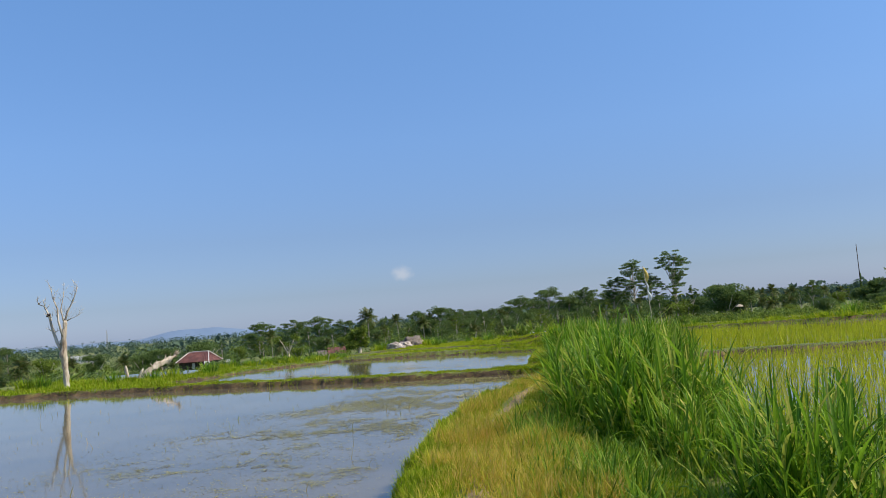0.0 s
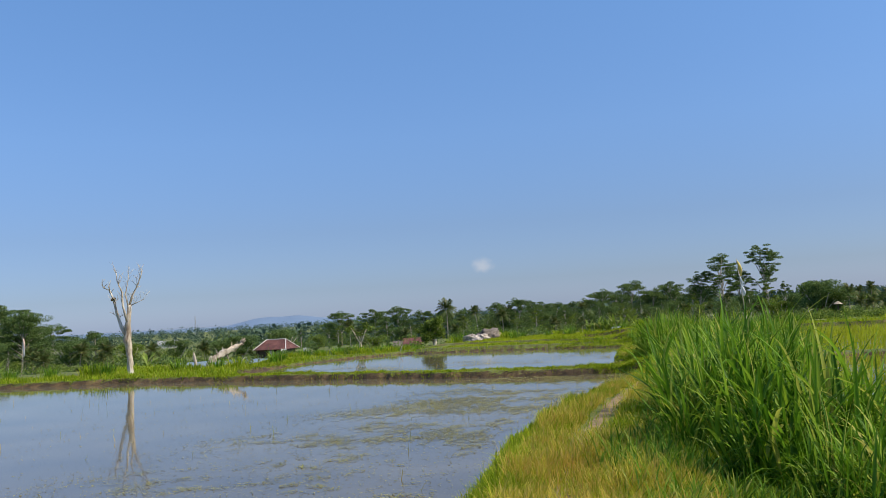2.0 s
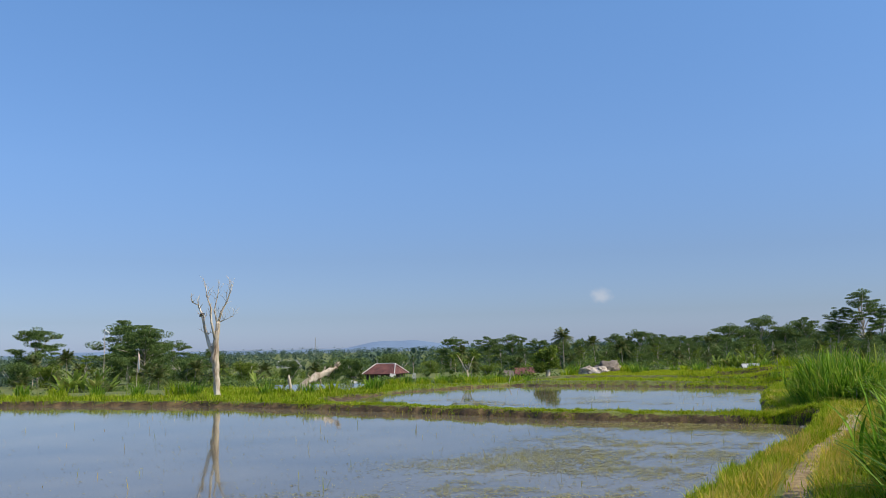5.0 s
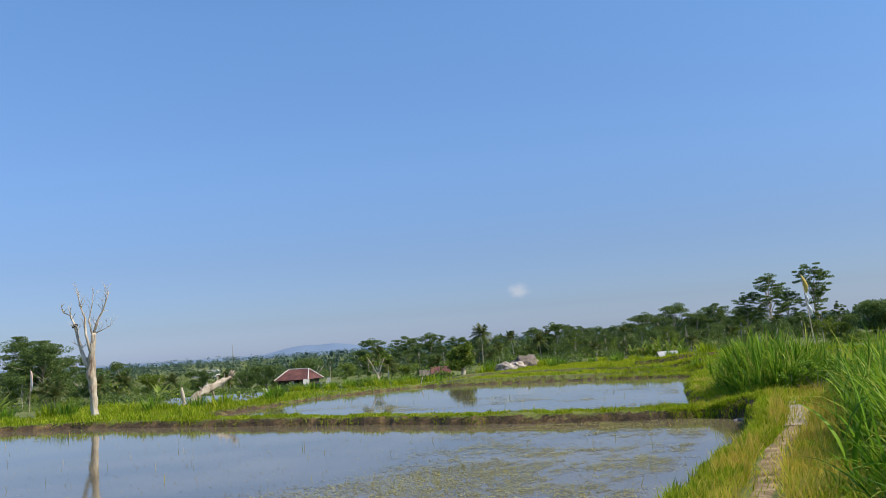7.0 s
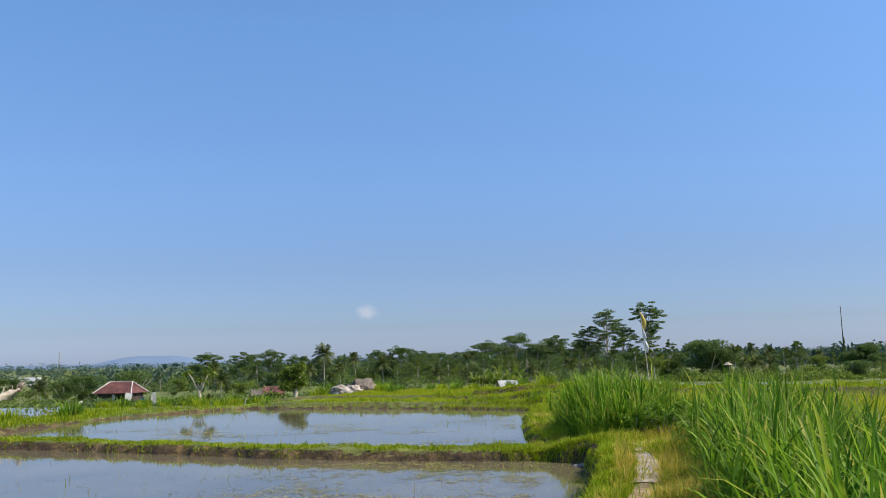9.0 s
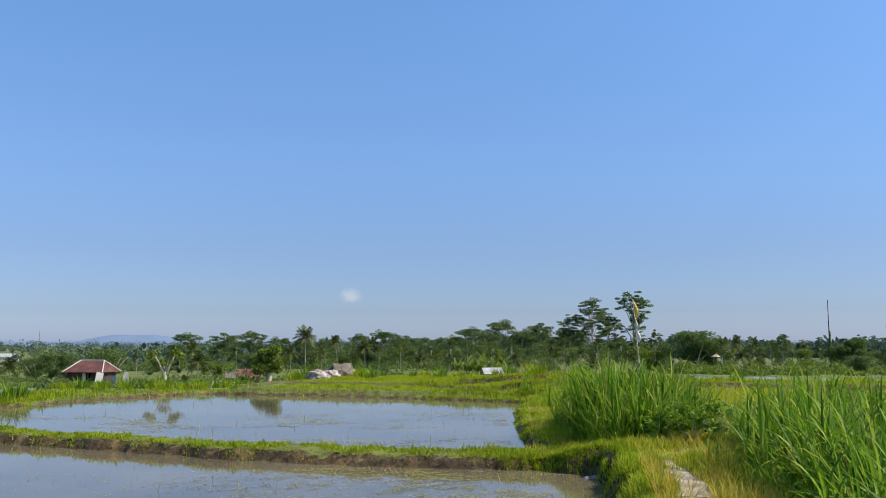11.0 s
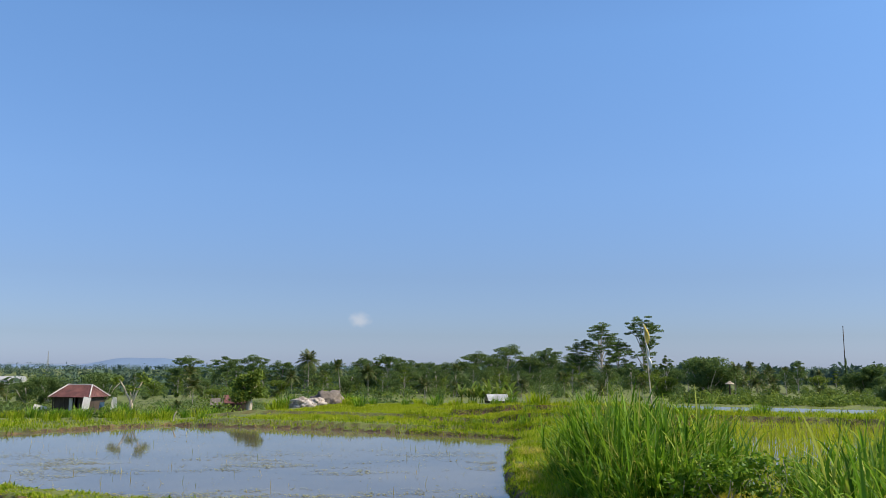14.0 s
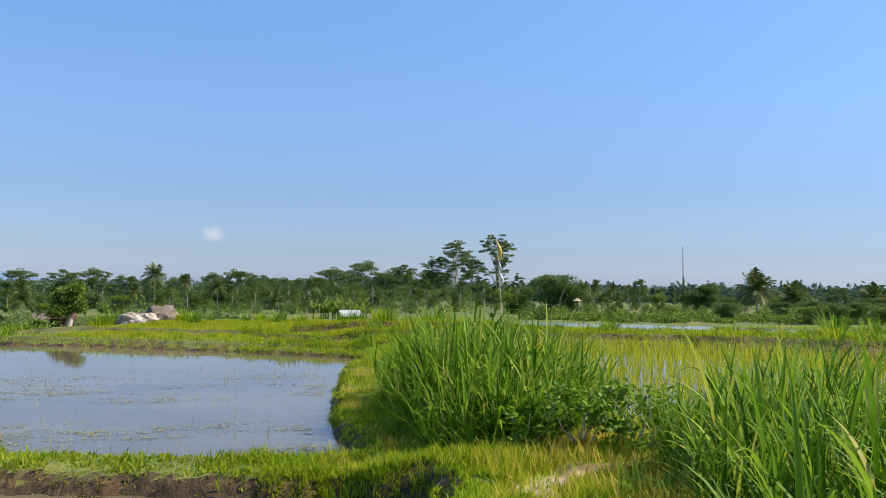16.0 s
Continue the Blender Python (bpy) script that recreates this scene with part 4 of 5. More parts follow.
def far_building(x, y, w, d, h, roof_h, label):
    z0 = ground_at(x, y) - 0.2
    ob = thing("building", label, "building", pose(x, y, z0, 0, 0, 6))
    bm = bmesh.new()
    box(bm, Matrix(), w, d, h)
    part("wall", bm_mesh("wall", bm, PALE_BOARD), ob)
    bm = bmesh.new()
    vs = [bm.verts.new(p) for p in ((-w / 2 - .5, -d / 2 - .5, h), (w / 2 + .5, -d / 2 - .5, h), (w / 2 + .5, d / 2 + .5, h), (-w / 2 - .5, d / 2 + .5, h), (-w / 2, 0, h + roof_h), (w / 2, 0, h + roof_h))]
    for f in ((0, 1, 5, 4), (2, 3, 4, 5), (1, 2, 5), (3, 0, 4), (3, 2, 1, 0)):
        bm.faces.new([vs[i] for i in f])
    part("roof", bm_mesh("roof", bm, TIN), ob)


far_building(-216, 600, 17, 9, 3.0, 2.2, "long low pale building in the valley")
far_building(-166, 640, 14, 8, 3.0, 2.2, "pale roofed building among far trees")
far_building(-70, 420, 8, 7, 3.2, 2.0, "house with pale roof among the trees")


def radio_mast():
    ob = thing("radio_mast", "distant lattice radio mast on the skyline", "mast", pose(-560, 1690, ground_at(-560, 1690)))
    H = 27 - ground_at(-560, 1690)
    for k in range(3):
        a = k * 2.094
        bm = bmesh.new()
        tube(bm, [(2.2 * math.cos(a), 2.2 * math.sin(a), 0), (0.25 * math.cos(a), 0.25 * math.sin(a), H)], [0.35, 0.25], 5)
        part("leg", bm_mesh("leg", bm, TIN), ob)
    for j in range(9):
        bm = bmesh.new()
        f, g = j / 9, (j + 1) / 9
        for k in range(3):
            a, b = k * 2.094, (k + 1) * 2.094
            r, q = 2.2 - 1.95 * f, 2.2 - 1.95 * g
            tube(bm, [(r * math.cos(a), r * math.sin(a), H * f), (q * math.cos(b), q * math.sin(b), H * g)], [0.16, 0.16], 4)
        part("brace", bm_mesh("brace", bm, TIN), ob)


radio_mast()


# ---- flags and poles ----
def flag_pole(x, y, top, lean, bands, label, droop=0.16):
    """A slim bent bamboo pole with a long narrow hanging banner."""
    z0 = ground_at(x, y)
    H = top - z0
    ob = thing("flag_pole", label, "flag", pose(x, y, z0))
    pts = [(lean * (i / 8) ** 1.2, 0, -0.3 + (H + 0.3) * i / 8) for i in range(9)]
    bm = bmesh.new()
    tube(bm, pts, [0.045 * (1 - 0.07 * i) for i in range(9)], 7)
    part("pole", bm_mesh("pole", bm, PALE_BARK, True), ob, "pale bamboo pole")
    for a, b, w, mat, text in bands:
        bm = bmesh.new()
        rows = []
        n = 9
        for i in range(n):
            f = i / (n - 1)
            z = H * (a + (b - a) * f)
            cx = lean * (z / H) ** 1.2 + 0.03
            ww = w * math.sin(math.pi * (0.12 + 0.8 * f)) + 0.03
            rows.append([bm.verts.new((cx + ww * u, 0.05 * math.sin(5 * f + 3 * u) , z - 0.1 * u)) for u in (0, 0.33, 0.66, 1)])
        for p, q in zip(rows, rows[1:]):
            for k in range(3):
                bm.faces.new((p[k], p[k + 1], q[k + 1], q[k]))
        me = bm_mesh("banner", bm, mat, True)
        ban = part("banner", me, ob, text)
        mod = ban.modifiers.new("thickness", "SOLIDIFY")
        mod.thickness = 0.012


flag_pole(20.3, 72, 4.78, -0.45, [(0.76, 0.99, 0.26, CLOTH_YELLOW, "faded yellow banner"), (0.60, 0.77, 0.12, CLOTH_WHITE, "white banner"), (0.46, 0.62, 0.22, CLOTH_WHITE, "white banner's tail")], "slim leaning pole with a yellow and white banner")
flag_pole(-46.8, 90, 2.1, 0.25, [(0.56, 0.90, 0.22, CLOTH_WHITE, "white side of a faded banner"), (0.60, 0.97, 0.20, CLOTH_PINK, "faded pink edge of the banner")], "short pole with a faded pink banner")

flag_pole(-50.4, 90, 4.5, 0.08, [(0.93, 0.99, 0.5, CLOTH_WHITE, "small white flag")], "tall thin pole with a small white flag")


def bare_mast():
    z0 = ground_at(97.8, 185.2)
    ob = thing("pole", "tall bare dark pole overgrown with creeper at its foot", "pole", pose(97.8, 185.2, z0))
    bm = bmesh.new()
    tube(bm, [(0.15, 0, -0.3), (0.1, 0, 3), (0, 0, 6), (-0.05, 0, 10.6 - z0)], [0.15, 0.125, 0.10, 0.07], 8)
    part("pole", bm_mesh("pole", bm, PLANK, True), ob)
    rng = np.random.RandomState(61)
    cs = [(0.1, 0, z) for z in np.linspace(0.5, 6.5, 18)]
    v, f = leaf_cloud(rng, cs, [(0.50 - 0.05 * c[2], 0.50 - 0.05 * c[2], 0.4) for c in cs], 900, 0.14, 0.2)
    part("creeper", mesh_np("creeper", v, f, CROWN), ob, "green creeper")


bare_mast()


# ---- rocks ----
def rock(x, y, size, seed, material, label, turn=0.0, sink=0.25, group="rocks on the field's edge"):
    z0 = ground_at(x, y)
    bm = bmesh.new()
    bmesh.ops.create_icosphere(bm, subdivisions=4, radius=1.0)
    for v in bm.verts:
        p = v.co * 1.9 + Vector((seed * 7.1, 0, 0))
        v.co *= 0.8 + 0.35 * noise.noise(p) + 0.24 * noise.noise(p * 2.7) + 0.10 * noise.noise(p * 7)
        v.co = Vector((v.co.x * size[0], v.co.y * size[1], v.co.z * size[2]))
    ob = new("rock", bm_mesh("rock", bm, material, True))
    ob.matrix_basis = pose(x, y, z0 + size[2] * (0.5 - sink), 0, 0, turn)
    tagged(ob, label, "rock", group)


rock(-0.75, 59.0, (0.66, 0.45, 0.40), 1, STONE_WHITE, "pale whitish boulder on the grassy bank")
rock(-0.10, 59.2, (0.6, 0.5, 0.36), 2, STONE_WHITE, "low pale boulder beside a grey one", 40)
rock(0.35, 60.4, (0.95, 0.6, 0.62), 3, STONE_GREY, "dark grey-brown boulder behind pale ones", 20)
rock(4.2, 25.75, (0.24, 0.10, 0.06), 5, STONE_WHITE, "flat pale stone sunk in the grass at the paddy's corner", 15, 0.1, "")

# ---- undergrowth below the rows of trees ----
rng = np.random.RandomState(75)
cs, rs = [], []
for k in range(560):
    a = rng.uniform(-0.56, 0.62)
    d = rng.uniform(140, 205)
    x, y = d * math.sin(a), d * math.cos(a)
    if abs(x + 23) < 7 and y < 135:
        continue
    h = rng.uniform(0.6, 1.9) if rng.rand() < 0.62 or a > 0.27 else rng.uniform(1.9, 4.4)
    cs.append((x, y, ground_at(x, y) + h * 0.5))
    rs.append((h * rng.uniform(0.3, 0.6), h * 0.5, h * 0.55))
half = len(cs) // 2
v, f = leaf_cloud(rng, cs[half:], rs[half:], 70000, 0.10, 0.15)
tagged(new("light_undergrowth", mesh_np("light_undergrowth", v, f, CROWN_LIGHT)), "light green scrub below the trees", "undergrowth", kind="stuff")
v, f = leaf_cloud(rng, cs[:half], rs[:half], 70000, 0.11, 0.15)
tagged(new("undergrowth", mesh_np("undergrowth", v, f, CROWN)), "tangled green undergrowth below the trees", "undergrowth", kind="stuff")

r = np.random.RandomState(77)
cs, rs = [], []
while len(cs) < 820:
    x, y = r.uniform(-62, 6), r.uniform(50, 124)
    if y < 50 + 11 * smooth01((x + 4.5) / 5) + max(0, -x - 20) * -0.25 or (abs(x + 19.5 + 0.035 * (y - 20)) < 4.5 and 74 < y < 104) or (abs(x + 7.4) < 2.5 and 66 < y < 78):
        continue
    h = r.uniform(0.3, 0.8) if r.rand() < 0.8 else r.uniform(0.8, 1.5)
    if y < 96 and abs(x + 0.27 * (y - 12)) < 5:
        h = min(h, 0.42)
    cs.append((x, y, ground_at(x, y) + h * 0.45))
    rs.append((r.uniform(0.5, 1.3), r.uniform(0.5, 1.2), h * 0.6))
v, f = leaf_cloud(r, cs[:480], rs[:480], 70000, 0.08, 0.2)
tagged(new("valley_scrub", mesh_np("valley_scrub", v, f, CROWN)), "dark green scrub in the dip behind the paddies", "undergrowth", kind="stuff")
v, f = leaf_cloud(r, cs[480:], rs[480:], 50000, 0.08, 0.2)
tagged(new("light_valley_scrub", mesh_np("light_valley_scrub", v, f, CROWN_LIGHT)), "light green scrub in the dip behind the paddies", "undergrowth", kind="stuff")
r = np.random.RandomState(76)
cs, rs = [], []
for k in range(420):
    x, y = r.uniform(21, 62), r.uniform(59.5, 74)
    y = y - 0.22 * max(0, x - 26)
    h = r.uniform(0.2, 0.55) + 0.3 * (y > 66) + 0.4 * (x > 38)
    cs.append((x, y, ground_at(x, y) + h * 0.45))
    rs.append((r.uniform(0.4, 1.1), r.uniform(0.4, 0.9), h * 0.6))
v, f = leaf_cloud(r, cs, rs, 52000, 0.09, 0.2)
tagged(new("bank_scrub", mesh_np("bank_scrub", v, f, CROWN_LIGHT)), "ragged green scrub on the bank beyond the fields", "undergrowth", kind="stuff")

# ---- far distance ----
rng = np.random.RandomState(71)
cs, rs = [], []
while len(cs) < 4600:
    d = rng.uniform(420, 1900) if rng.rand() < 0.6 else rng.uniform(260, 520)
    a = rng.uniform(-0.78, 0.78)
    x, y = d * math.sin(a), d * math.cos(a)
    if d < 640 and -0.60 < a < -0.22 and waves(np.array([x]), np.array([y]), 9, 0.012)[0] < 0.45:
        continue
    if d < 330 and a < -0.3:
        continue
    h = rng.uniform(4.5, 9.0) * (0.75 if a > 0.25 else 1.0) * (1.7 if d > 800 else 1.0)
    z = ground_at(x, y)
    cs.append((x, y, z + h * 0.55))
    rs.append((h * rng.uniform(0.3, 0.6), h * 0.45, h * 0.5))
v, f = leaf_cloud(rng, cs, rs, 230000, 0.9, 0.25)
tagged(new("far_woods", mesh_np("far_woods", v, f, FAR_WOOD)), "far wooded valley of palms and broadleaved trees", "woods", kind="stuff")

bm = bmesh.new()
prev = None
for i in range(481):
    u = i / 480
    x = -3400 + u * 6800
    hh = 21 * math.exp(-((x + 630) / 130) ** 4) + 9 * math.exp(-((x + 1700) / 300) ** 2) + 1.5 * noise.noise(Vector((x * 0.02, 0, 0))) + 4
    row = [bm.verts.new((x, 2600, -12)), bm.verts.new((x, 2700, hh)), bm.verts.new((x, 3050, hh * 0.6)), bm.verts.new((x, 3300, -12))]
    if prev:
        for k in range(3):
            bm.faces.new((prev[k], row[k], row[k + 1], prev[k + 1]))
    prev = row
tagged(new("backdrop_hill", bm_mesh("backdrop_hill", bm, HILL, True)), "long low wooded hill, its blue haze put into the colour", "hill", kind="structure")


def cloud_puff():
    m = bpy.data.materials.new("cloud")
    m.use_nodes = True
    t = m.node_tree
    t.nodes.remove(t.nodes["Principled BSDF"])
    co = t.nodes.new("ShaderNodeTexCoord")
    ln = t.nodes.new("ShaderNodeVectorMath")
    ln.operation = "LENGTH"
    nz = node(t, "ShaderNodeTexNoise", Scale=1.6, Detail=5.0)
    t.links.new(co.outputs["Object"], nz.inputs["Vector"])
    t.links.new(co.outputs["Object"], ln.inputs[0])
    ad = t.nodes.new("ShaderNodeMath")
    ad.operation = "MULTIPLY_ADD"
    ad.inputs[1].default_value = -0.9
    t.links.new(nz.outputs["Fac"], ad.inputs[0])
    t.links.new(ln.outputs["Value"], ad.inputs[2])
    mr = t.nodes.new("ShaderNodeMapRange")
    mr.interpolation_type = "SMOOTHSTEP"
    mr.inputs["From Min"].default_value, mr.inputs["From Max"].default_value = 0.5, -0.35
    mr.inputs["To Min"].default_value, mr.inputs["To Max"].default_value = 0.0, 0.36
    t.links.new(ad.outputs[0], mr.inputs["Value"])
    em = node(t, "ShaderNodeEmission", Color=(0.78, 0.78, 0.82, 1), Strength=1.0)
    tr = t.nodes.new("ShaderNodeBsdfTransparent")
    mix = t.nodes.new("ShaderNodeMixShader")
    t.links.new(mr.outputs[0], mix.inputs[0])
    t.links.new(tr.outputs[0], mix.inputs[1])
    t.links.new(em.outputs[0], mix.inputs[2])
    t.links.new(mix.outputs[0], t.nodes["Material Output"].inputs["Surface"])
    bm = bmesh.new()
    bmesh.ops.create_circle(bm, cap_ends=True, segments=32, radius=1.0)
    ob = new("backdrop_cloud", bm_mesh("backdrop_cloud", bm, m))
    ob.matrix_basis = Matrix.LocRotScale((0, 4000, 212), Euler((radians(90), 0, 0)), (62, 46, 1))
    tagged(ob, "small soft white cloud low in the sky", "cloud", kind="structure")


cloud_puff()


# ---- path, grass, rice ----
def trail_slabs():
    rng = np.random.RandomState(81)
    pts = [Vector(p) for p in TRAIL]
    lengths = [(b - a).length for a, b in zip(pts, pts[1:])]
    total = sum(lengths)

    def at(s):
        for a, b, ln in zip(pts, pts[1:], lengths):
            if s <= ln:
                return a.lerp(b, s / ln), (b - a).normalized()
            s -= ln
        return pts[-1], (pts[-1] - pts[-2]).normalized()

    bm = bmesh.new()
    prev, s = None, 12.5
    while s < total - 0.2:
        p, way = at(s)
        side = Vector((-way.y, way.x))
        w = 0.15 * (1 + 0.6 * noise.noise(Vector((s * 0.9, 3, 0)))) * (0.6 if s > 33 else 1.0)
        z = ground_at(p.x, p.y)
        row = []
        for u in (-1.0, -0.5, 0.0, 0.5, 1.0):
            q = p + side * (u * w + 0.06 * noise.noise(Vector((s * 2.1, u * 2, 5))))
            row.append(bm.verts.new((q.x, q.y, ground_at(q.x, q.y) + 0.012 - 0.03 * (abs(u) > 0.9))))
        if prev:
            for k in range(4):
                bm.faces.new((prev[k + 1], prev[k], row[k], row[k + 1]))
        prev, s = row, s + 0.12
    tagged(new("trail", bm_mesh("trail", bm, TRACK, True)), "trodden bare earth track on the grassy bank", "path", kind="structure")
    ob = thing("path", "narrow worn concrete footpath half sunk in grass", "path", kind="structure")
    s = 33.2
    while s < total - 2.0:
        ln = rng.uniform(0.9, 1.4)
        bm = bmesh.new()
        n, rows = 6, []
        w = 0.16 * rng.uniform(0.85, 1.1)
        for i in range(n + 1):
            p, way = at(s + (ln - 0.03) * i / n)
            side = Vector((-way.y, way.x))
            row = []
            for u in (-1, -0.4, 0.4, 1):
                q = p + side * (u * w * (1 + 0.12 * noise.noise(Vector((p.x * 4, p.y * 4, u)))))
                row.append((q.x, q.y, ground_at(p.x, p.y) + (0.022 if abs(u) < 0.5 else 0.014)))
            rows.append(row)
        tops = [[bm.verts.new(c) for c in r] for r in rows]
        lows = [[bm.verts.new((c[0], c[1], c[2] - 0.12)) for c in (r[0], r[-1])] for r in rows]
        for a, b in zip(tops, tops[1:]):
            for k in range(3):
                bm.faces.new((a[k], a[k + 1], b[k + 1], b[k]))
        for (a, b), (c, d) in zip(zip(tops, lows), zip(tops[1:], lows[1:])):
            bm.faces.new((a[0], c[0], d[0], b[0]))
            bm.faces.new((c[3], a[3], b[1], d[1]))
        bmesh.ops.recalc_face_normals(bm, faces=bm.faces)
        part("slab", bm_mesh("slab", bm, CONCRETE), ob)
        s += ln


trail_slabs()


def basin_clear(x, y):
    """Largest signed distance into any basin (negative on land) and the land's height."""
    best = np.full(x.shape, -1e9)
    for outline, level in BASINS:
        best = np.maximum(best, edge_distance(x, y, outline))
    return best


def sow(seed, count, xr, yr):
    r = np.random.RandomState(seed)
    return r, r.uniform(*xr, count), r.uniform(*yr, count)


def grass_field(name, label, seed, count, xr, yr, keep, length, width, lean, droop, material, segs=3):
    """Blades of grass sown over a stretch of land where keep(x, y, into_basin, trail) gives their chance."""
    r, x, y = sow(seed, count, xr, yr)
    d, tr = basin_clear(x, y), edge_distance(x, y, TRAIL, False)
    ok = r.uniform(size=count) < keep(x, y, d, tr)
    x, y = x[ok], y[ok]
    n = len(x)
    z = ground_height(x, y) - 0.01
    tuft = 0.65 + 0.6 * np.clip(waves(x, y, seed + 1, 3.0), -1, 1) + 0.45 * waves(x, y, seed + 2, 8.0)
    ln = r.uniform(*length, n) * np.clip(tuft, 0.2, 1.7)
    v, f = blade_strip(np.stack([x, y, z], 1), r.uniform(0, 6.28, n), ln, r.uniform(*width, n), r.uniform(*lean, n), r.uniform(*droop, n), segs)
    tagged(new(name, mesh_np(name, v, f, material)), label, "grass", kind="stuff")


land = lambda d: np.where(d < 0.02, 1.0, 0.0)


def bank_grass(name, label, seed, count, reach, keep, length, width, lean, droop, material, segs=3):
    """Grass sown along the path's bank, thickest where keep(offset, y, into_basin) says so."""
    r = np.random.RandomState(seed)
    pts = np.array(TRAIL[2:])
    seg = np.linalg.norm(np.diff(pts, axis=0), axis=1)
    s = r.uniform(0, seg.sum(), count)
    cum = np.concatenate([[0], np.cumsum(seg)])
    k = np.clip(np.searchsorted(cum, s) - 1, 0, len(seg) - 1)
    f = ((s - cum[k]) / seg[k])[:, None]
    way = (pts[k + 1] - pts[k]) / seg[k][:, None]
    off = r.uniform(-reach, reach, count)
    p = pts[k] * (1 - f) + pts[k + 1] * f + np.stack([way[:, 1], -way[:, 0]], 1) * off[:, None]
    x, y = p[:, 0], p[:, 1]
    d = basin_clear(x, y)
    ok = (r.uniform(size=count) < keep(off, y, d, x)) & (d < 0.05)
    x, y = x[ok], y[ok]
    n = len(x)
    tuft = np.clip(0.7 + 0.5 * np.clip(waves(x, y, seed + 1, 3.0), -1, 1) + 0.25 * waves(x, y, seed + 2, 9.0), 0.3, 1.4)
    v, f = blade_strip(np.stack([x, y, ground_height(x, y) - 0.01], 1), r.uniform(0, 6.28, n), r.uniform(*length, n) * tuft, r.uniform(*width, n), r.uniform(*lean, n), r.uniform(*droop, n), segs)
    tagged(new(name, mesh_np(name, v, f, material)), label, "grass", kind="stuff")


bank_grass("path_grass", "short green grass on the bank's edge", 101, 260000, 1.9, lambda o, y, d, x: np.clip(np.where(d > -0.6, 1.0, np.where(np.abs(o) < 0.2, np.where(y < 13, 0.15, 0.04), np.where(o > 0.5, 0.8, 0.6))) + 0.25 * (y > 24) * (np.abs(o) > 0.2), 0, 1),
           (0.08, 0.20), (0.007, 0.013), (0.1, 1.0), (0.3, 1.3), BANK_GRASS)
bank_grass("dry_path_grass", "straw-coloured dry grass along the path", 102, 190000, 1.1, lambda o, y, d, x: np.where(np.abs(o) < 0.16, np.where(y < 13, 0.5, 0.05), 1.0) * (d < -0.36) * np.clip(0.5 + 0.7 * waves(x, y, 14, 1.4), 0.06, 1) * np.where(y > 19, 0.6, 1.0),
           (0.12, 0.34), (0.006, 0.012), (0.1, 1.0), (0.3, 1.6), DRY_GRASS)
bank_grass("long_bank_grass", "long tangled green grass at the foot of the tall clumps", 109, 60000, 2.0, lambda o, y, d, x: np.clip((o - np.where(y < 12, 0.15, 0.45)) / 0.5, 0, 1) * (d < -0.2) * np.clip(0.7 + 0.5 * waves(x, y, 17, 1.6), 0.1, 1),
           (0.18, 0.46), (0.009, 0.020), (0.1, 0.9), (0.5, 1.9), TALL_GRASS, 5)
grass_field("corner_grass", "green and yellowing grass round the paddy's corner", 107, 130000, (3.0, 8), (24, 43), lambda x, y, d, tr: land(d - 0.09) * (d > -2.5),
            (0.07, 0.17), (0.008, 0.016), (0.2, 1.2), (0.3, 1.3), BANK_GRASS)
grass_field("dry_corner_grass", "yellowing dry grass round the paddy's corner", 108, 60000, (3.6, 7), (24.6, 36), lambda x, y, d, tr: land(d + 0.25) * (d > -2.0) * np.clip(0.35 + 0.8 * waves(x, y, 16, 1.8), 0, 1),
            (0.10, 0.22), (0.006, 0.011), (0.3, 1.2), (0.3, 1.3), DRY_GRASS)
grass_field("dyke_grass", "low tufted green weeds on the mud dyke", 103, 230000, (-10, 4.6), (26.5, 36), lambda x, y, d, tr: land(d + 0.03) * (d > -0.9) * np.clip(0.35 + 0.9 * (d < -0.2) + 0.4 * waves(x, y, 15, 4.0), 0.05, 1),
            (0.045, 0.12), (0.010, 0.024), (0.2, 1.2), (0.2, 1.3), BANK_GRASS)
grass_field("far_dyke_grass", "rank green weeds on the far dyke", 104, 120000, (-34, -8.5), (31, 46), lambda x, y, d, tr: land(d + 0.1) * (d > -3.2),
            (0.08, 0.28), (0.015, 0.032), (0.1, 0.8), (0.2, 1.1), BANK_GRASS)
grass_field("right_bank_grass", "green grass on the banks between the rice fields", 105, 110000, (6, 34), (14, 62), lambda x, y, d, tr: land(d + 0.05) * (d > -2.5),
            (0.08, 0.22), (0.015, 0.03), (0.1, 0.8), (0.2, 1.0), BANK_GRASS)
grass_field("field_grass", "rough green weeds on the banks beyond the second paddy", 106, 120000, (-12, 16), (39, 66), lambda x, y, d, tr: land(d + 0.05) * np.where(y < 47.2 - 0.35 * x, 1.0, 0.07) * (y < 48 + 14 * smooth01((x + 3.5) / 5)),
            (0.05, 0.2), (0.016, 0.032), (0.1, 0.8), (0.1, 1.0), BANK_GRASS)
grass_field("corner_fringe", "thick green grass hanging over the paddy's corner bank", 112, 60000, (2.4, 5.4), (23.6, 28.2), lambda x, y, d, tr: (d < 0.17) * (d > -0.8) * np.clip((x - 2.6) / 0.8, 0, 1),
            (0.05, 0.12), (0.009, 0.018), (0.2, 1.1), (0.3, 1.3), BANK_GRASS)
grass_field("dyke_straw", "dead straw and roots strewn over the mud dyke", 111, 26000, (-10, 4.4), (26.4, 34), lambda x, y, d, tr: (d < 0.12) * (d > -0.28) * 0.8,
            (0.06, 0.26), (0.004, 0.009), (1.15, 1.7), (-0.2, 0.5), DRY_GRASS)
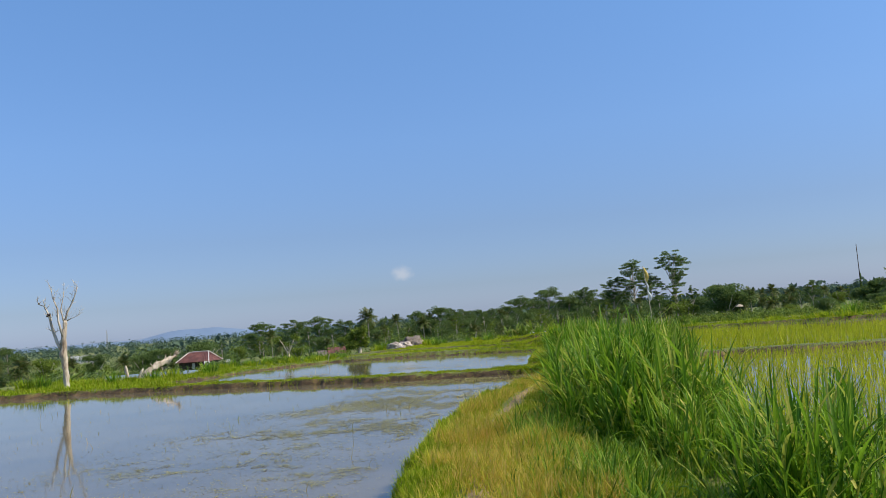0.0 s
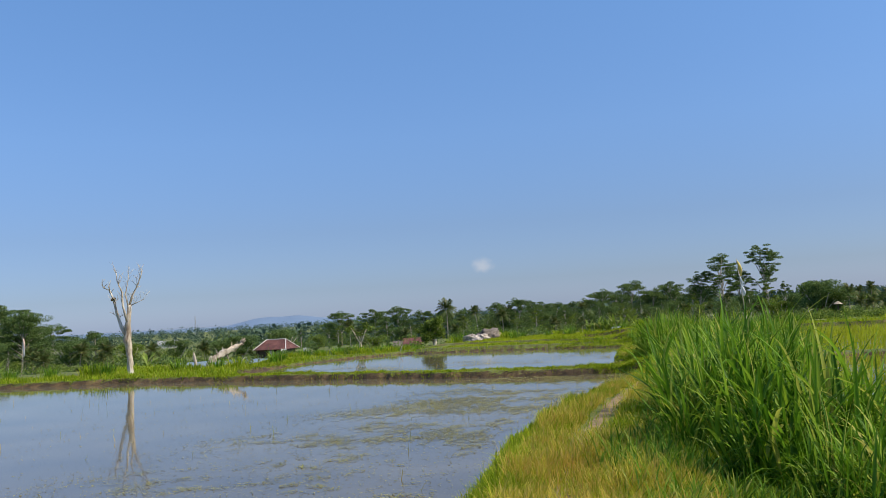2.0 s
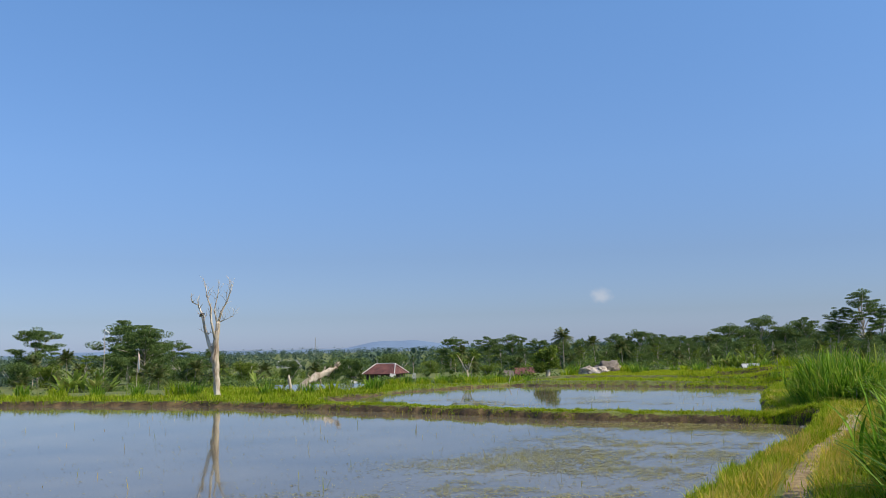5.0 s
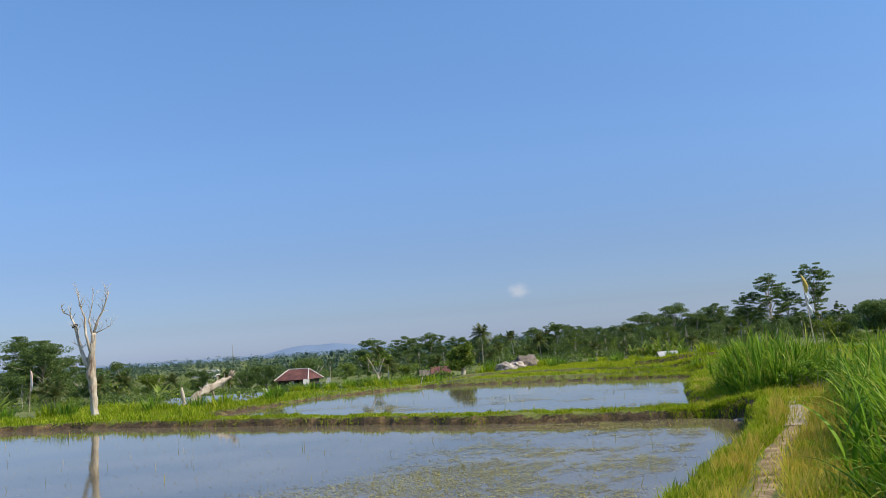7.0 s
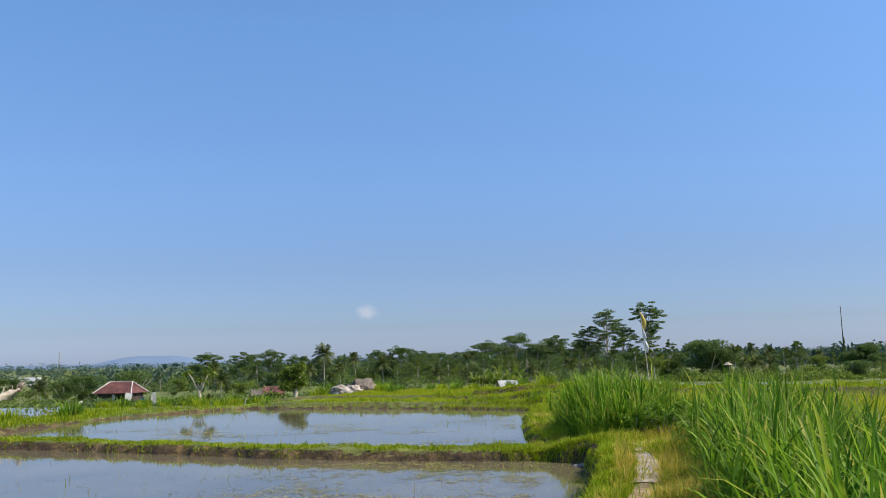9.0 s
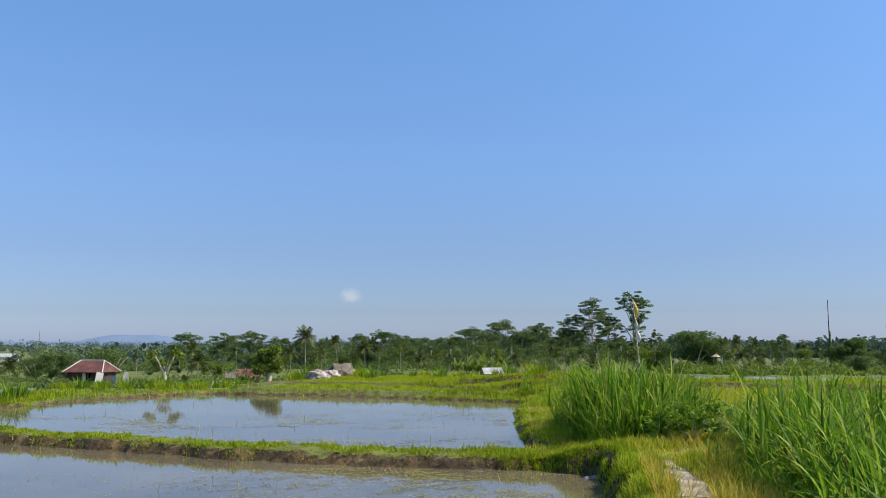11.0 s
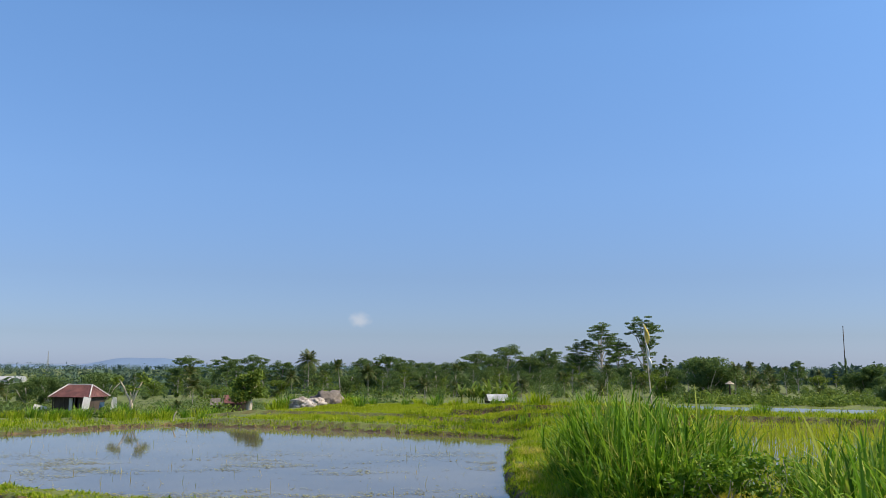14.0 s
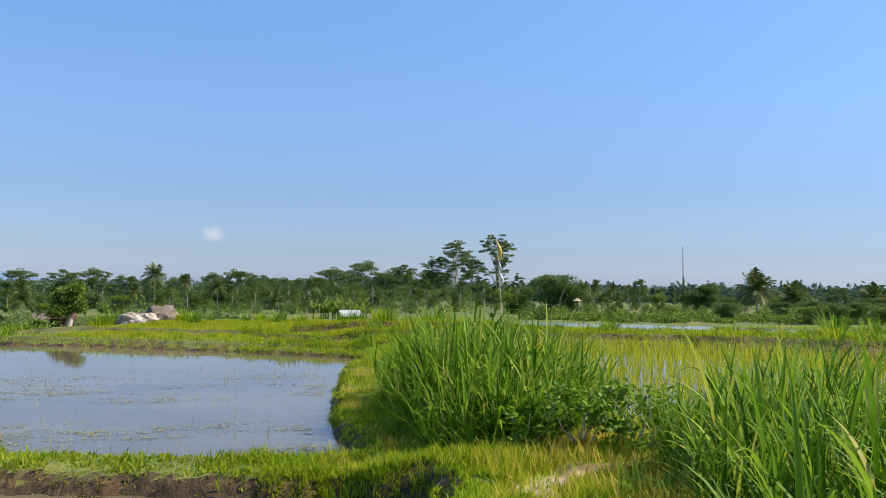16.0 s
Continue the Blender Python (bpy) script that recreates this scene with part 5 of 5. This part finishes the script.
grass_field("ridge_grass", "rank green grass on the ridges between the fields", 110, 170000, (3.5, 30), (33, 52), lambda x, y, d, tr: land(d + 0.05) * np.max([edge_distance(x, y, line, False) < wide for line, high, wide in DYKES], axis=0),
            (0.10, 0.30), (0.014, 0.028), (0.1, 0.9), (0.2, 1.2), BANK_GRASS)
grass_field("far_rice", "bright young rice in the field beyond the second paddy", 109, 260000, (-9, 16), (43, 64), lambda x, y, d, tr: land(d + 0.3) * (y > 47.6 - 0.35 * x) * (y < 47 + 14 * smooth01((x + 3.5) / 5)),
            (0.09, 0.13), (0.014, 0.024), (0.0, 0.4), (0.1, 0.6), RICE)


def folded_blades(roots, heading, length, width, lean, droop, segs=6):
    """Long leaves with a sunken midrib, broadest a third of the way up, bending over to a fine tip."""
    n = len(roots)
    s = np.linspace(0, 1, segs + 1)
    ang = lean[:, None] + droop[:, None] * s[None, :] ** 1.35
    ds = length[:, None] / segs
    hx = np.concatenate([np.zeros((n, 1)), np.cumsum(np.sin(ang[:, :-1]) * ds, 1)], 1)
    hz = np.concatenate([np.zeros((n, 1)), np.cumsum(np.cos(ang[:, :-1]) * ds, 1)], 1)
    out = np.stack([np.cos(heading), np.sin(heading)], 1)
    c = np.stack([roots[:, 0:1] + out[:, 0:1] * hx, roots[:, 1:2] + out[:, 1:2] * hx, roots[:, 2:3] + hz], -1)
    wd = width[:, None] * (np.minimum(1, 0.45 + 2.2 * s) * (1 - s ** 2.4) + 0.015)[None, :] / 2
    twist = heading[:, None] + np.pi / 2 + 0.7 * np.sin(7.3 * heading)[:, None] * s[None, :]
    side = np.stack([np.cos(twist), np.sin(twist), np.zeros_like(twist)], -1) * wd[..., None]
    up = np.stack([-np.cos(ang) * out[:, 0:1], -np.cos(ang) * out[:, 1:2], np.sin(ang)], -1) * wd[..., None] * 0.4
    verts = np.stack([c - side + up, c, c + side + up], 2).reshape(n, -1, 3)
    i = np.arange(segs) * 3
    one = np.concatenate([np.stack([i, i + 1, i + 4, i + 3], 1), np.stack([i + 1, i + 2, i + 5, i + 4], 1)])
    faces = (one[None] + (np.arange(n) * 3 * (segs + 1))[:, None, None]).reshape(-1, 4)
    return verts.reshape(-1, 3), faces


def grass_clump(seed, stems, height, spread, label="tall clump of long arching green grass"):
    """Canes fanning out of one root, leaves parting from them on alternate sides all the way up."""
    rng = np.random.RandomState(seed)
    ob = thing("grass_clump", label, "grass", group="tall grass clumps beside the path")
    a, q = rng.uniform(0, 6.28, stems), np.sqrt(rng.uniform(0, 1, stems))
    tilt = 0.05 + 0.40 * q + rng.normal(size=stems) * 0.08
    tall = height * rng.uniform(0.42, 0.85, stems) * (1.05 - 0.3 * q)
    foot = np.stack([np.cos(a) * q * spread, np.sin(a) * q * spread, np.full(stems, -0.05)], 1)
    way = np.stack([np.cos(a) * np.sin(tilt), np.sin(a) * np.sin(tilt), np.cos(tilt)], 1)
    bm = bmesh.new()
    for p, w, t in zip(foot, way, tall):
        tube(bm, [p, p + w * t * 0.55, p + w * t], [0.008, 0.007, 0.004], 5, False)
    part("cane_sheaf", bm_mesh("cane_sheaf", bm, TALL_GRASS, True), ob, "green leaf-sheathed canes")
    k = 12
    n = stems * k
    i = np.repeat(np.arange(stems), k)
    f = np.tile(np.linspace(0.08, 1, k), stems) + rng.normal(size=n) * 0.04
    roots = foot[i] + way[i] * (tall[i] * f)[:, None]
    head = rng.uniform(0, 6.28, stems)[i] + np.pi * np.tile(np.arange(k) % 2, stems) + rng.normal(size=n) * 0.5
    head = np.where(rng.uniform(size=n) < 0.45, a[i] + rng.normal(size=n) * 0.7, head)
    ln = height * rng.uniform(0.30, 0.70, n) * (0.85 + 0.2 * f)
    lean = np.clip(0.78 - 0.60 * f + rng.normal(size=n) * 0.24, 0.02, 1.3)
    droop = np.where(rng.uniform(size=n) < 0.56, rng.uniform(0.8, 2.6, n), rng.uniform(0.1, 0.7, n))
    v, f = folded_blades(roots, head, ln, rng.uniform(0.016, 0.036, n), lean, droop, 6)
    part("leaves", mesh_np("leaves", v, f, TALL_GRASS, True), ob)
    n = stems * 4
    a, q = rng.uniform(0, 6.28, n), np.sqrt(rng.uniform(0, 1, n)) * spread * 1.35
    roots = np.stack([np.cos(a) * q, np.sin(a) * q, np.full(n, -0.05)], 1)
    v, f = blade_strip(roots, a + rng.normal(size=n), height * rng.uniform(0.25, 0.6, n), rng.uniform(0.012, 0.026, n), rng.uniform(0.2, 0.9, n), rng.uniform(0.4, 1.6, n), 5)
    part("undergrowth", mesh_np("undergrowth", v, f, TALL_GRASS), ob, "short bent lower leaves")
    return ob


clumps = [grass_clump(201, 66, 1.02, 0.50), grass_clump(202, 60, 1.10, 0.44), grass_clump(203, 72, 0.98, 0.56)]
SPOTS = [(2.7, 6.2, 1.0), (3.3, 7.4, 0.95), (2.95, 8.9, 0.8), (2.9, 10.3, 1.25), (2.6, 11.6, 1.25), (3.2, 13.1, 1.25), (3.1, 14.5, 1.1), (3.7, 16.0, 1.05), (4.0, 17.5, 1.0), (4.5, 18.9, 1.0), (5.0, 20.3, 1.0),
         (5.4, 21.7, 1.05), (5.7, 23.0, 1.0), (6.45, 24.3, 0.95), (6.7, 22.9, 1.0), (7.1, 24.5, 0.85), (6.3, 25.0, 0.6), (6.4, 21.6, 0.9), (3.9, 12.2, 0.7), (3.9, 14.9, 0.7),
         (5.2, 27.1, 0.95), (5.6, 27.8, 1.2), (5.3, 28.7, 1.2), (6.0, 29.0, 1.25), (5.5, 30.1, 1.15), (6.1, 30.4, 1.1), (5.6, 31.4, 0.95), (5.9, 28.2, 1.2)]
rng = np.random.RandomState(205)
for k, (x, y, s) in enumerate(SPOTS):
    m = set_down(None, x, y, s, rng.uniform(0, 6.28))
    if k >= len(clumps):
        model = clumps[k % len(clumps)]
        keep = model.matrix_basis.copy()
        model.matrix_basis = Matrix()
        copy_thing(model, m)
        model.matrix_basis = keep
    else:
        clumps[k].matrix_basis = m


def small_weed(seed, height, spread, leaves, material, label):
    rng = np.random.RandomState(seed)
    ob = thing("weed_tuft", label, "weeds", group="weed tufts along the far banks")
    a, q = rng.uniform(0, 6.28, leaves), np.sqrt(rng.uniform(0, 1, leaves)) * spread
    v, f = blade_strip(np.stack([np.cos(a) * q, np.sin(a) * q, np.full(leaves, -0.03)], 1), a + rng.normal(size=leaves) * 0.6, height * rng.uniform(0.5, 1.2, leaves), rng.uniform(0.03, 0.055, leaves), rng.uniform(0, 0.55, leaves), rng.uniform(0.2, 1.3, leaves), 5)
    part("leaves", mesh_np("leaves", v, f, material), ob)
    return ob


tufts = [small_weed(211, 0.75, 0.35, 110, TALL_GRASS, "tuft of broad-bladed green weeds"), small_weed(212, 0.6, 0.45, 120, BANK_GRASS, "tuft of light green weeds")]
rng = np.random.RandomState(213)
edge = [(8.8, 45.0), (12.2, 44.6), (16.8, 42.6), (18.3, 40.0), (19.0, 37.4)]
edge_weeds = [(ax + (bx - ax) * u + rng.normal() * 0.12, ay + (by - ay) * u + rng.normal() * 0.12, rng.uniform(0.3, 0.6)) for (ax, ay), (bx, by) in zip(edge, edge[1:]) for u in np.arange(0, 1, 0.16)]
WEED_SPOTS = [(-15.6, 38.6, .9), (-16.4, 38.9, 1.0), (-18.5, 39.6, .8), (-13.6, 38.4, .6), (-12.6, 38.6, .8), (-11.9, 38.2, .7), (-11.0, 38.7, .8), (-10.4, 39.6, .9), (-20.6, 40.2, .8), (-22.8, 40.8, .9), (-25, 41.5, .8), (-9.6, 43.0, .8), (-9.3, 42.2, .9),
              (-8.2, 47.5, .6), (-7.6, 48.6, .7), (-8.8, 49.4, .35), (-9.6, 50.6, .35), (-6.4, 50.2, .7), (-6.9, 51.5, .8), (-5.4, 51.5, .7), (-10.4, 53, .35), (-11, 56, .35), (-8, 55.4, .9), (-4.7, 54.5, .8), (-4.3, 56.0, .8), (-1.9, 58.6, 1.1), (-1.5, 60, 1.1), (1.4, 60.2, .8), (1.9, 57.8, .8),
              (8.6, 50.3, 1.0), (10.6, 50.6, 1.2), (9.6, 51.2, .9), (7.6, 50.6, .6), (11.6, 50.2, .8), (8.0, 49.0, .5), (9.0, 48.4, .6), (10.2, 48.0, .6), (11.4, 47.4, .55), (12.6, 47.0, .6), (13.8, 46.6, .5), (6.6, 42.3, .5), (7.3, 43.2, .45), (5.4, 43.6, .35), (3.8, 44.6, .4), (1.6, 45.8, .35), (-1.0, 46.8, .4), (-3.4, 48.0, .5), (-5.4, 48.6, .55), (2.6, 47.4, .3), (0.4, 48.6, .3), (15, 45.4, .7), (18.5, 43.6, .8), (23, 44.6, 1.2), (24.5, 43.0, 1.1), (26, 46.2, 1.2), (21, 42.0, .9), (28, 42, 1.2), (30, 44, 1.2), (27, 38, 1.1), (25, 37.5, 1.0)]
dip_weeds = [(rng.uniform(-11.5, -4.6), rng.uniform(47.6, 52.5), rng.uniform(0.4, 0.75)) for _ in range(34)]
bank_weeds = [(rng.uniform(1.0, 8.5), rng.uniform(58, 62), rng.uniform(0.4, 0.8)) for _ in range(12)]
for k, (x, y, s) in enumerate(WEED_SPOTS + edge_weeds + dip_weeds + bank_weeds):
    m = set_down(None, x, y, s, rng.uniform(0, 6.28))
    if k < 2:
        tufts[k].matrix_basis = m
    else:
        keep = tufts[k % 2].matrix_basis.copy()
        tufts[k % 2].matrix_basis = Matrix()
        copy_thing(tufts[k % 2], m)
        tufts[k % 2].matrix_basis = keep


def leafy_shrub(x, y, h, w, seed):
    rng = np.random.RandomState(seed)
    ob = thing("shrub", "low broad-leaved light green shrub beside the path", "shrub", set_down(None, x, y))
    for k in range(7):
        bm = bmesh.new()
        a = k * 0.9
        tube(bm, limb_points(rng, (0, 0, -0.05), (math.cos(a) * w * 0.4, math.sin(a) * w * 0.4, h * rng.uniform(0.5, 0.95)), 0.02, 4), [0.01, 0.009, 0.007, 0.004], 5)
        part("stem", bm_mesh("stem", bm, BARK), ob)
    cs = [(rng.uniform(-.5, .5) * w, rng.uniform(-.5, .5) * w, rng.uniform(0.25, 0.95) * h) for _ in range(22)]
    v, f = leaf_cloud(rng, cs, [(0.13, 0.13, 0.1)] * 22, 1100, 0.034, 0.5)
    part("leaves", mesh_np("leaves", v, f, SHRUB), ob)


leafy_shrub(5.75, 26.25, 0.55, 0.7, 221)
leafy_shrub(6.2, 25.95, 0.6, 0.6, 222)
leafy_shrub(5.35, 26.5, 0.4, 0.6, 223)


def rice_field(name, outline, level, seed, gap, tall, label):
    """Seedlings in slightly wandering rows."""
    r = np.random.RandomState(seed)
    xs, ys = [p[0] for p in outline], [p[1] for p in outline]
    X, Y = np.meshgrid(np.arange(min(xs), min(max(xs), 34), gap), np.arange(max(min(ys), 6), max(ys), gap))
    a = 0.35
    X, Y = X.ravel() + r.normal(size=X.size) * 0.03, Y.ravel() + r.normal(size=Y.size) * 0.03
    X = X + 0.06 * np.sin(Y * 0.8)
    ok = (edge_distance(X, Y, outline) > 0.25) & (r.uniform(size=X.size) < 0.95)
    X, Y = X[ok], Y[ok]
    k = 6
    n = len(X) * k
    px, py = np.repeat(X, k) + r.normal(size=n) * 0.02, np.repeat(Y, k) + r.normal(size=n) * 0.02
    v, f = blade_strip(np.stack([px, py, np.full(n, level - 0.03)], 1), r.uniform(0, 6.28, n), r.uniform(0.6, 1.15, n) * tall, r.uniform(0.010, 0.018, n), r.uniform(0, 0.4, n), r.uniform(0.1, 0.7, n), 2)
    tagged(new(name, mesh_np(name, v, f, RICE)), label, "rice", kind="stuff")


rice_field("rice_plants_near", RICE_NEAR, 0.24, 231, 0.24, 0.26, "rows of young yellow-green rice plants in water")
rice_field("rice_plants_far", RICE_FAR, 0.22, 232, 0.26, 0.34, "dense field of young yellow-green rice plants")


def weed_sheet(name, seed, count, xr, yr, level, keep, label, size=(0.008, 0.03), material=None):
    r, x, y = sow(seed, count, xr, yr)
    ok = r.uniform(size=count) < keep(x, y)
    x, y = x[ok], y[ok]
    n = len(x)
    a, s = r.uniform(0, 6.28, n), r.uniform(*size, n)
    w = s * r.uniform(0.12, 0.35, n)
    ux, uy = np.cos(a), np.sin(a)
    z = level + 0.005 + r.uniform(0, 0.008, n)
    lift = s * r.uniform(-0.05, 0.25, n)
    v = np.stack([np.stack([x - ux * s, y - uy * s, z], 1), np.stack([x - uy * w, y + ux * w, z + 0.004], 1), np.stack([x + ux * s, y + uy * s, z + np.abs(lift)], 1), np.stack([x + uy * w, y - ux * w, z + 0.003], 1)], 1).reshape(-1, 3)
    tagged(new(name, mesh_np(name, v, np.arange(n * 4).reshape(-1, 4), material or WEED)), label, "water weed", kind="stuff")


def near_bank(x, y):
    d = np.where(edge_distance(x, y, PADDY_ONE) > 0, edge_distance(x, y, PADDY_ONE[1:14], False), -1)
    patch = np.clip(0.9 * waves(x, y, 41, 0.8) + 0.7 * waves(x, y, 42, 3.0) + 0.6 * waves(x, y, 46, 9.0) + 0.15, 0, 1)
    band = smooth01((6.5 - d) / 4.5) * smooth01((d - 0.45) / 0.6)
    return np.where(d > 0.1, np.clip(1.5 * patch * band + 0.06 * band + 0.01, 0, 1), 0)


weed_sheet("floating_weeds", 241, 520000, (-9, 4), (6, 27), 0.0, near_bank, "yellow-green weed floating on the paddy's water")


def paddy_two_weed(x, y):
    d = edge_distance(x, y, PADDY_TWO)
    patch = np.clip(1.2 * waves(x, y, 43, 0.8) + 0.7 * waves(x * 0.5, y, 44, 2.6) + 0.5 * waves(x * 0.6, y, 47, 9.0) - 0.14, 0, 1) * smooth01((39 - y) / 8) * 0.95
    return np.where(d > 0.15, np.clip(patch + 0.006, 0, 1), 0)


weed_sheet("floating_weeds", 242, 400000, (-9, 6), (27.5, 46), 0.0, paddy_two_weed, "sparse patches of weed floating on water", (0.012, 0.038))
weed_sheet("floating_debris", 243, 9000, (-26, 0), (8, 36), 0.0, lambda x, y: np.where(edge_distance(x, y, PADDY_ONE) > 0.2, np.clip(0.25 + 0.5 * waves(x, y, 45, 1.2), 0.02, 0.7), 0) * 0.5, "scattered dark plant debris floating on water", (0.012, 0.03))

# thin stalks standing in the water
r = np.random.RandomState(251)
sx = np.concatenate([r.uniform(-14, 3, 420), r.uniform(-7, 5, 200)])
sy = np.concatenate([r.uniform(9, 33, 420), r.uniform(29, 44, 200)])
ok = (edge_distance(sx, sy, PADDY_ONE) > 0.3) | (edge_distance(sx, sy, PADDY_TWO) > 0.3)
sx, sy = sx[ok], sy[ok]
n = len(sx)
v, f = blade_strip(np.stack([sx, sy, np.full(n, -0.04)], 1), r.uniform(0, 6.28, n), r.uniform(0.06, 0.22, n), r.uniform(0.006, 0.012, n), r.uniform(0, 0.6, n), r.uniform(0, 0.8, n), 3)
tagged(new("water_stalks", mesh_np("water_stalks", v, f, DRY_GRASS)), "thin dead stalks standing in the water", "stalks", kind="stuff")
